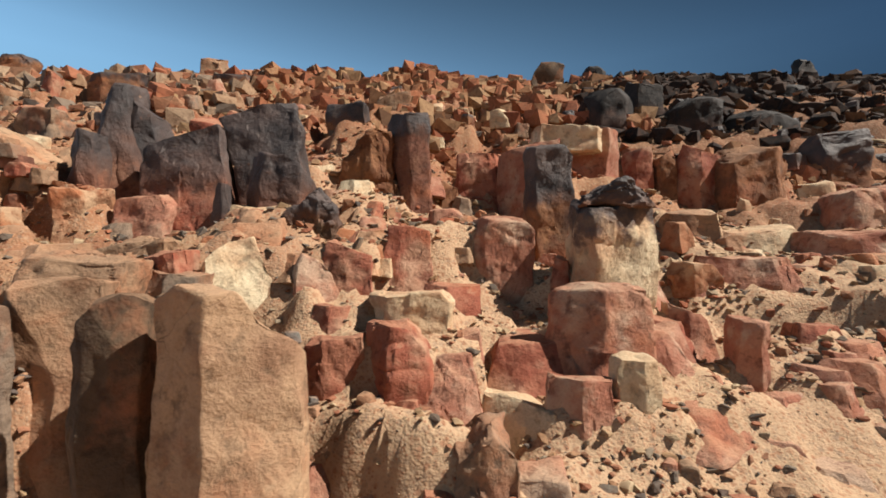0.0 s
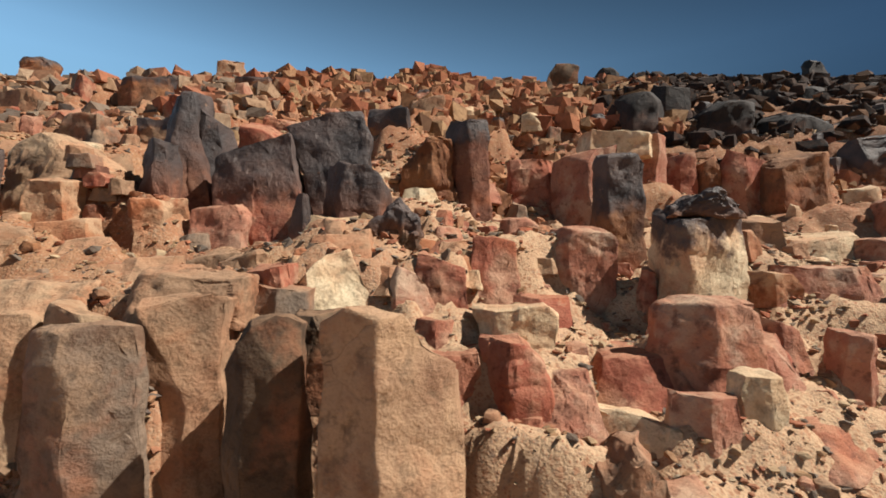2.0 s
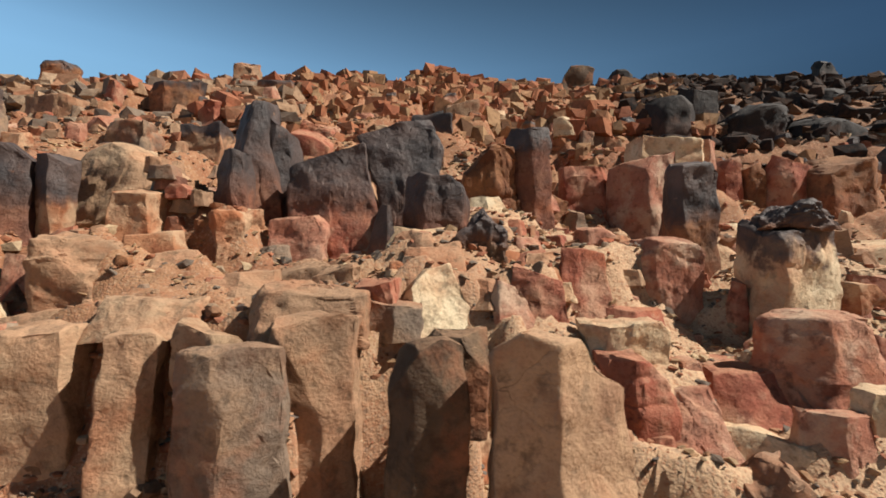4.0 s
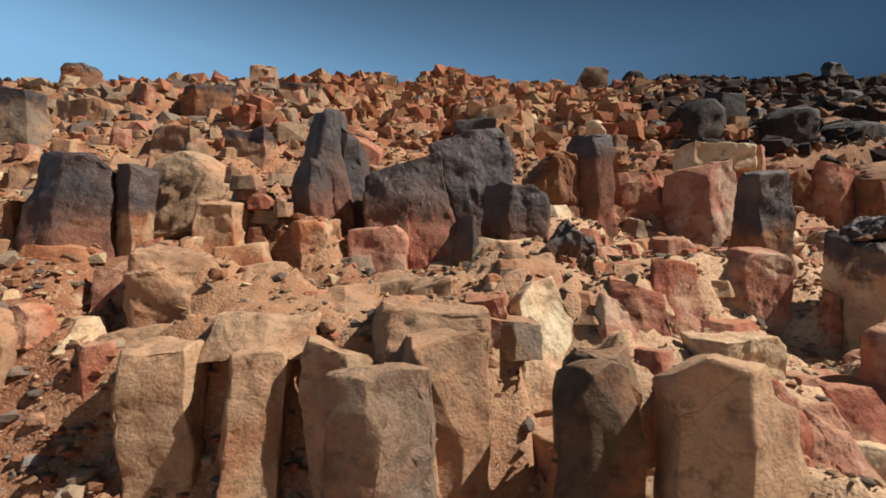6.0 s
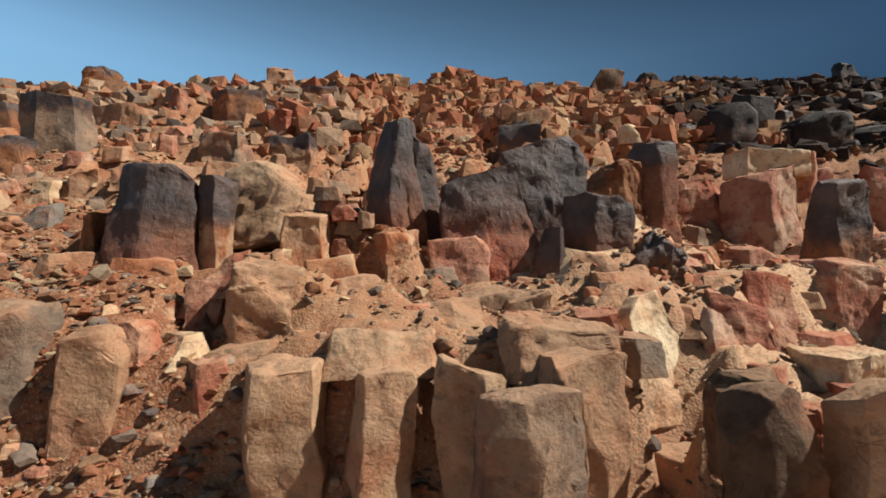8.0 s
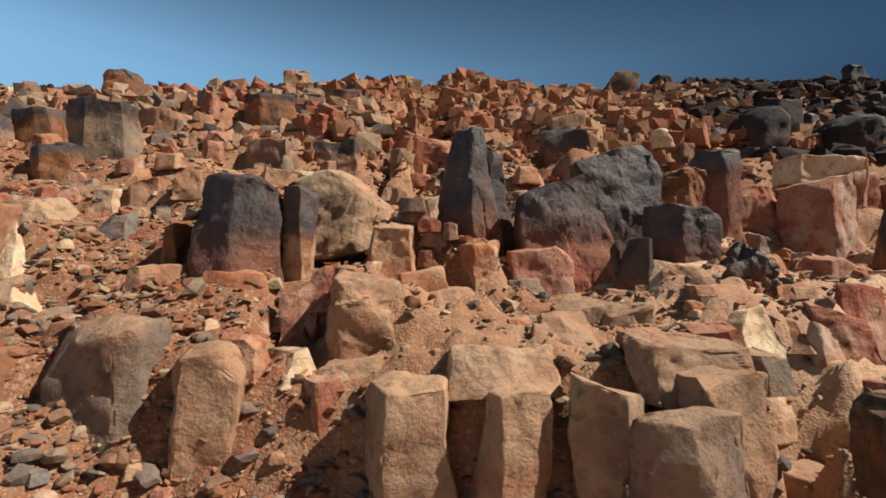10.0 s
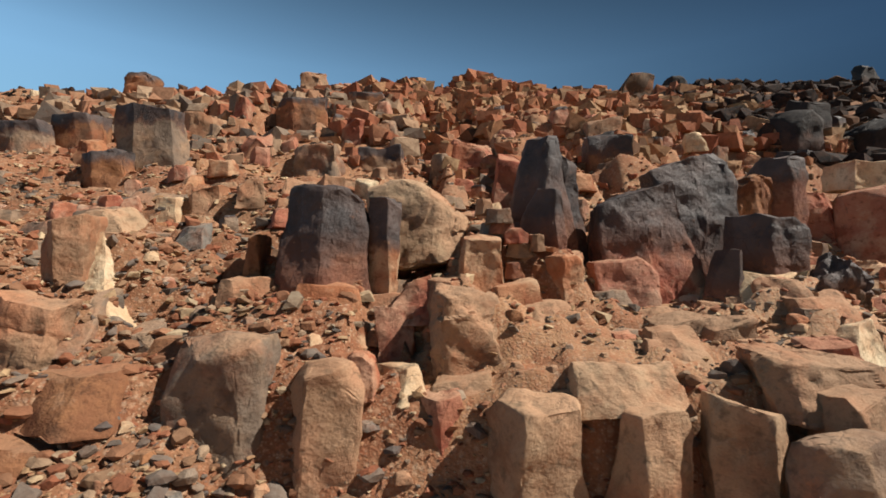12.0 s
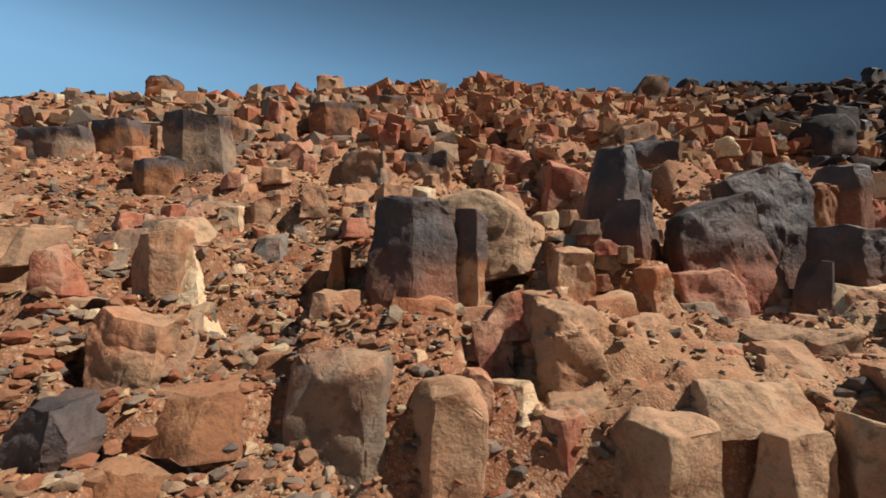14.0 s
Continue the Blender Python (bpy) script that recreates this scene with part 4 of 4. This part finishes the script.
# smaller blocks that stud the middle of the slope
rnd = random.Random(5)
PALETTE = ("red", "orange", "orange", "pink", "pink", "tan", "tan", "cream", "grey", "brown")
count = 0
while count < 230:
    y = 1.15 + 2.1 * rnd.random() ** 1.2
    x = rnd.uniform(-1.25 * y - 1.0, 1.05 * y)
    if x > 2.6 or x < -3.8 or not free(x, y, 0.0):
        continue
    w = rnd.uniform(0.03, 0.085) * (0.7 + 0.3 * y)
    h = w * rnd.uniform(0.45, 1.0)
    colour = rnd.choice(PALETTE)
    varnish = rnd.choice("nnnnnn") if x < 0.6 or y < 1.9 else "full"
    if varnish == "n" and rnd.random() < 0.12:
        varnish = "cap"
    tail = " with dark varnish" if varnish != "n" else ""
    rock("chunk", x, y, ground_height(x, y) - 0.3 * h, w, w * rnd.uniform(0.7, 1.1), 1.2 * h, colour, varnish, 1000 + count, 3,
         "small broken " + colour + " sandstone block on the slope" + tail, group="broken blocks on the slope", yaw=rnd.uniform(-40, 40), tp=rnd.uniform(0.6, 0.95))
    count += 1

# broken bedrock just breaking through the near soil
NEAR = {"east": ("red", "red", "pink", "pink", "cream", "orange"), "middle": ("tan", "pink", "orange", "cream", "tan", "grey"),
        "west": ("tan", "grey", "brown", "grey", "tan", "orange")}
count = 0
while count < 300:
    y = rnd.uniform(0.5, 1.5)
    x = rnd.uniform(-1.1 * y - 1.15, 1.02 * y)
    if not free(x, y, -0.015) or y < 0.73 and -1.45 < x < -0.42:
        continue
    w = 0.045 + 0.11 * rnd.random() ** 1.6
    h = w * rnd.uniform(0.55, 0.85)
    colour = rnd.choice(NEAR["east" if x > -0.25 else "middle" if x > -1.1 else "west"])
    form = {"l": (0, rnd.uniform(0, 0.25)), "r": (0, rnd.uniform(0, 0.25)), "top": (rnd.uniform(0.75, 1), rnd.uniform(0.75, 1)),
            "lean": rnd.uniform(0.3, 1.0), "ridge": (rnd.uniform(0.2, 0.8), rnd.uniform(5, 45), rnd.uniform(5, 35)), "chips": 3}
    rock("stub", x, y, ground_height(x, y) - h * rnd.uniform(0.55, 0.8), w, w * rnd.uniform(0.7, 1.1), h, colour, "n", 4000 + count, 3,
         "broken " + colour + " sandstone block sunk in the soil", bk=0, group="half sunk blocks", tp=1.0, soft=0.05, cut=form)
    count += 1

# single loose stones on the near ground
count = 0
while count < 260:
    y = rnd.uniform(0.42, 1.35)
    x = rnd.uniform(-1.15 * y - 1.2, 1.05 * y)
    if not free(x, y, 0.0):
        continue
    w = rnd.uniform(0.014, 0.034)
    h = w * rnd.uniform(0.35, 0.65)
    colour = rnd.choice(("tan", "tan", "pink", "grey", "cream", "slate", "brown", "orange", "pink"))
    rock("stone", x, y, ground_height(x, y) - 0.25 * h, w, w * rnd.uniform(0.6, 1.0), h, colour, "n", 2000 + count, 2,
         colour.replace("slate", "slate grey") + " loose stone lying on the gravel", group="loose stones on the slope", yaw=rnd.uniform(-80, 80), tp=0.7)
    count += 1


def chip(rng, corners, boxy):
    """Points and triangles of one broken stone, the hull of a few corners; boxy: how close to a joint block."""
    bm = bmesh.new()
    for k in range(corners):
        if k < 8 and boxy:
            p = np.array([k & 1, k >> 1 & 1, k >> 2 & 1]) * 2.0 - 1
            p *= 1 - rng.uniform(0, 1 - 0.6 * boxy, 3)
        else:
            p = rng.normal(0, 1, 3)
            p *= rng.uniform(0.8, 1.0) / np.linalg.norm(p)
        bm.verts.new(p)
    got = bmesh.ops.convex_hull(bm, input=bm.verts[:])
    inner = {v for v in got["geom_interior"] + got["geom_unused"] if isinstance(v, bmesh.types.BMVert)}
    bmesh.ops.delete(bm, geom=list(inner), context="VERTS")
    bmesh.ops.triangulate(bm, faces=bm.faces[:])
    bm.verts.index_update()
    p = np.array([v.co[:] for v in bm.verts])
    f = np.array([[v.index for v in t.verts] for t in bm.faces])
    bm.free()
    return p / np.abs(p).max(0), f


def scatter(name, label, material, amount, spot, corners, boxy, seed, sunk=0.22):
    """Many small stones as one sheet of rubble. spot gives x, y, width and height of each."""
    rng = np.random.RandomState(seed)
    kinds = [chip(rng, corners + rng.randint(3), boxy) for _ in range(40)]
    verts, faces, base = [], [], 0
    for k in range(amount):
        x, y, w, h = spot(rng)
        p, f = kinds[rng.randint(40)]
        a = rng.uniform(0, 2 * math.pi)
        q = p * np.array([w, w * rng.uniform(0.45, 1.0), h]) * 0.5
        t = rng.normal(0, 0.25)
        q = q @ np.array([[1, 0, t], [0, 1, 0], [-t, 0, 1]])
        c, s = math.cos(a), math.sin(a)
        q = q @ np.array([[c, s, 0], [-s, c, 0], [0, 0, 1]])
        verts.append(q + np.array([x, y, ground_height(x, y) + sunk * h]))
        faces.append(f + base)
        base += len(p)
    me = bpy.data.meshes.new(name)
    me.from_pydata(np.concatenate(verts).tolist(), [], np.concatenate(faces).tolist())
    me.materials.append(material)
    return tagged(new(name, me), label, "rubble", kind="stuff")


def gravel_spot(rng):
    while True:
        y = 0.42 + 1.5 * rng.rand() ** 1.25
        x = rng.uniform(-1.05 * y - 1.22, 1.03 * y + 0.05)
        thick = noise.noise(Vector((x * 3.1, y * 4.3, 9.0))) + 0.5 * noise.noise(Vector((x * 9, y * 11, 2.0))) + 0.35 * (x < -1.15)
        if thick > rng.uniform(-0.55, 0.3):
            break
    w = 0.0035 + 0.02 * rng.rand() ** 3.2
    return x, y, w * (0.75 + 0.35 * y), w * rng.uniform(0.28, 0.6)


def scree_spot(rng):
    while True:
        y = 0.8 + 2.2 * rng.rand()
        x = rng.uniform(-1.1 * y - 1.2, 1.0 * y)
        if noise.noise(Vector((x * 1.7, y * 2.3, 4.0))) + 0.25 * (x < -0.9) > -0.05:
            w = 0.012 + 0.034 * rng.rand() ** 2.2
            return x, y, w * (0.6 + 0.35 * y), w * rng.uniform(0.28, 0.7)


def far_spot(side):
    def spot(rng):
        while True:
            y = 1.75 + 7.2 * rng.rand() ** 1.3
            x = rng.uniform(-1.15 * y - 1.2, 1.05 * y)
            west = x < -0.35 * y - 0.35 + rng.normal(0, 0.25)
            if west != (side < 0) or y > np.interp(x, RIDGE_X, RIDGE_Y) + 0.15:
                continue
            if x > 0.25 * y and y > 2.0 and rng.rand() < 0.75:
                continue
            w = (0.010 + 0.08 * rng.rand() ** 4) * (0.55 + 0.2 * y)
            return x, y, w, w * rng.uniform(0.35, 1.1)

    return spot


def dark_spot(rng):
    while True:
        y = 2.1 + 5.4 * rng.rand()
        x = rng.uniform(0.30 * y, 1.1 * y)
        if y < np.interp(x, RIDGE_X, RIDGE_Y) + 0.15:
            w = (0.03 + 0.09 * rng.rand() ** 1.6) * (0.6 + 0.24 * y)
            return x, y, w, w * rng.uniform(0.5, 1.0)


def ridge_spot(rng):
    x = rng.uniform(-4.5, 8)
    y = float(np.interp(x, RIDGE_X, RIDGE_Y)) + rng.uniform(-0.6, 0.2)
    w = rng.uniform(0.015, 0.055) * (0.5 + 0.25 * y)
    return x, y, w, w * rng.uniform(0.6, 1.4)


def bank_spot(rng):
    while True:
        y = rng.uniform(0.44, 1.05)
        x = rng.uniform(-1.05 * y - 1.25, -0.3)
        if x < -1.3 + 0.25 * (y - 0.8) + 0.15 * rng.normal() or y < 0.7 and rng.rand() < 0.6:
            w = 0.008 + 0.032 * rng.rand() ** 2.2
            return x, y, w, w * rng.uniform(0.35, 0.65)


def ledge_spot(side):
    """Jointed blocks along the risers of the upper ledges."""
    def spot(rng):
        while True:
            x = rng.uniform(-6.5, 4.5)
            n = rng.randint(4, 20)
            y = rise_y = 0.42 * (n + 0.86)
            for _ in range(4):
                y = rise_y - 0.10 * math.sin(2.3 * x + 0.7 * y) - 0.06 * math.sin(6.1 * x + 1.3) - 0.03 * math.sin(15 * x)
            if (x < -0.35 * y - 0.35 + rng.normal(0, 0.3)) != (side < 0):
                continue
            if 1.75 < y < np.interp(x, RIDGE_X, RIDGE_Y) - 0.25 and -1.15 * y - 1.2 < x < 0.45 * y and noise.noise(Vector((x * 1.3, n * 7.1, 3.0))) > -0.18:
                w = rng.uniform(0.04, 0.12) * (0.55 + 0.3 * y)
                return x, y + rng.uniform(-0.03, 0.03), w, w * rng.uniform(0.4, 0.85)

    return spot


RED, ORANGE, TAN, PALE, GREY, DARK = (0.32, 0.096, 0.048), (0.376, 0.16, 0.064), (0.352, 0.224, 0.12), (0.48, 0.36, 0.224), (0.176, 0.144, 0.112), (0.044, 0.036, 0.032)
gravel_mat = rubble_material("mixed_gravel", (0.0, (0.304, 0.112, 0.064)), (0.2, (0.336, 0.16, 0.092)), (0.45, TAN), (0.65, PALE), (0.8, GREY), (1.0, (0.12, 0.104, 0.092)))
scree_mat = rubble_material("angular_scree", (0.0, RED), (0.25, (0.336, 0.144, 0.08)), (0.45, (0.36, 0.184, 0.104)), (0.62, TAN), (0.74, PALE), (0.82, GREY), (1.0, (0.056, 0.048, 0.044)))
warm_mat = rubble_material("broken_red_sandstone", (0.0, (0.288, 0.096, 0.052)), (0.35, (0.336, 0.132, 0.064)), (0.55, (0.368, 0.176, 0.088)), (0.85, TAN), (1.0, (0.112, 0.056, 0.032)))
pale_mat = rubble_material("broken_tan_sandstone", (0.0, (0.32, 0.112, 0.06)), (0.25, (0.36, 0.168, 0.096)), (0.5, (0.32, 0.2, 0.12)), (0.68, (0.432, 0.304, 0.2)), (0.8, (0.208, 0.16, 0.12)), (1.0, (0.08, 0.068, 0.06)))
bank_mat = rubble_material("worn_stones", (0.0, (0.24, 0.084, 0.044)), (0.3, (0.248, 0.112, 0.06)), (0.6, (0.224, 0.136, 0.08)), (0.76, (0.336, 0.24, 0.16)), (0.84, (0.2, 0.16, 0.128)), (1.0, (0.096, 0.08, 0.072)))
dark_mat = rubble_material("varnished_boulders", (0.0, (0.0096, 0.008, 0.008)), (0.65, (0.0176, 0.0136, 0.012)), (0.88, (0.048, 0.0272, 0.0176)), (1.0, (0.192, 0.092, 0.04)))
scatter("gravel", "mixed red, tan and grey gravel on the slope", gravel_mat, 29000, gravel_spot, 10, 0.0, 11)
scatter("scree", "angular red, orange and dark sandstone scree", scree_mat, 4200, scree_spot, 12, 0.3, 15, 0.15)
scatter("rubble_field", "broken orange and red sandstone blocks on the hillside", warm_mat, 5600, far_spot(1), 11, 0.5, 12, 0.0)
scatter("rubble_field", "tan, cream and red sandstone rubble on the hillside", pale_mat, 2600, far_spot(-1), 11, 0.4, 16, 0.0)
scatter("boulder_field", "black varnished boulders on the far hillside", dark_mat, 1500, dark_spot, 16, 0.2, 13)
scatter("ridge_rubble", "dark and brown stones along the ridge", dark_mat, 1100, ridge_spot, 14, 0.3, 14)
scatter("stone_bank", "worn orange, tan and grey stones heaped on the slope", bank_mat, 3200, bank_spot, 20, 0.0, 17, 0.15)
scatter("ledge_blocks", "jointed orange and red sandstone along the upper ledges", warm_mat, 1000, ledge_spot(1), 11, 0.7, 21, 0.12)
scatter("ledge_blocks", "jointed tan and grey sandstone along the western ledges", pale_mat, 450, ledge_spot(-1), 11, 0.7, 22, 0.12)
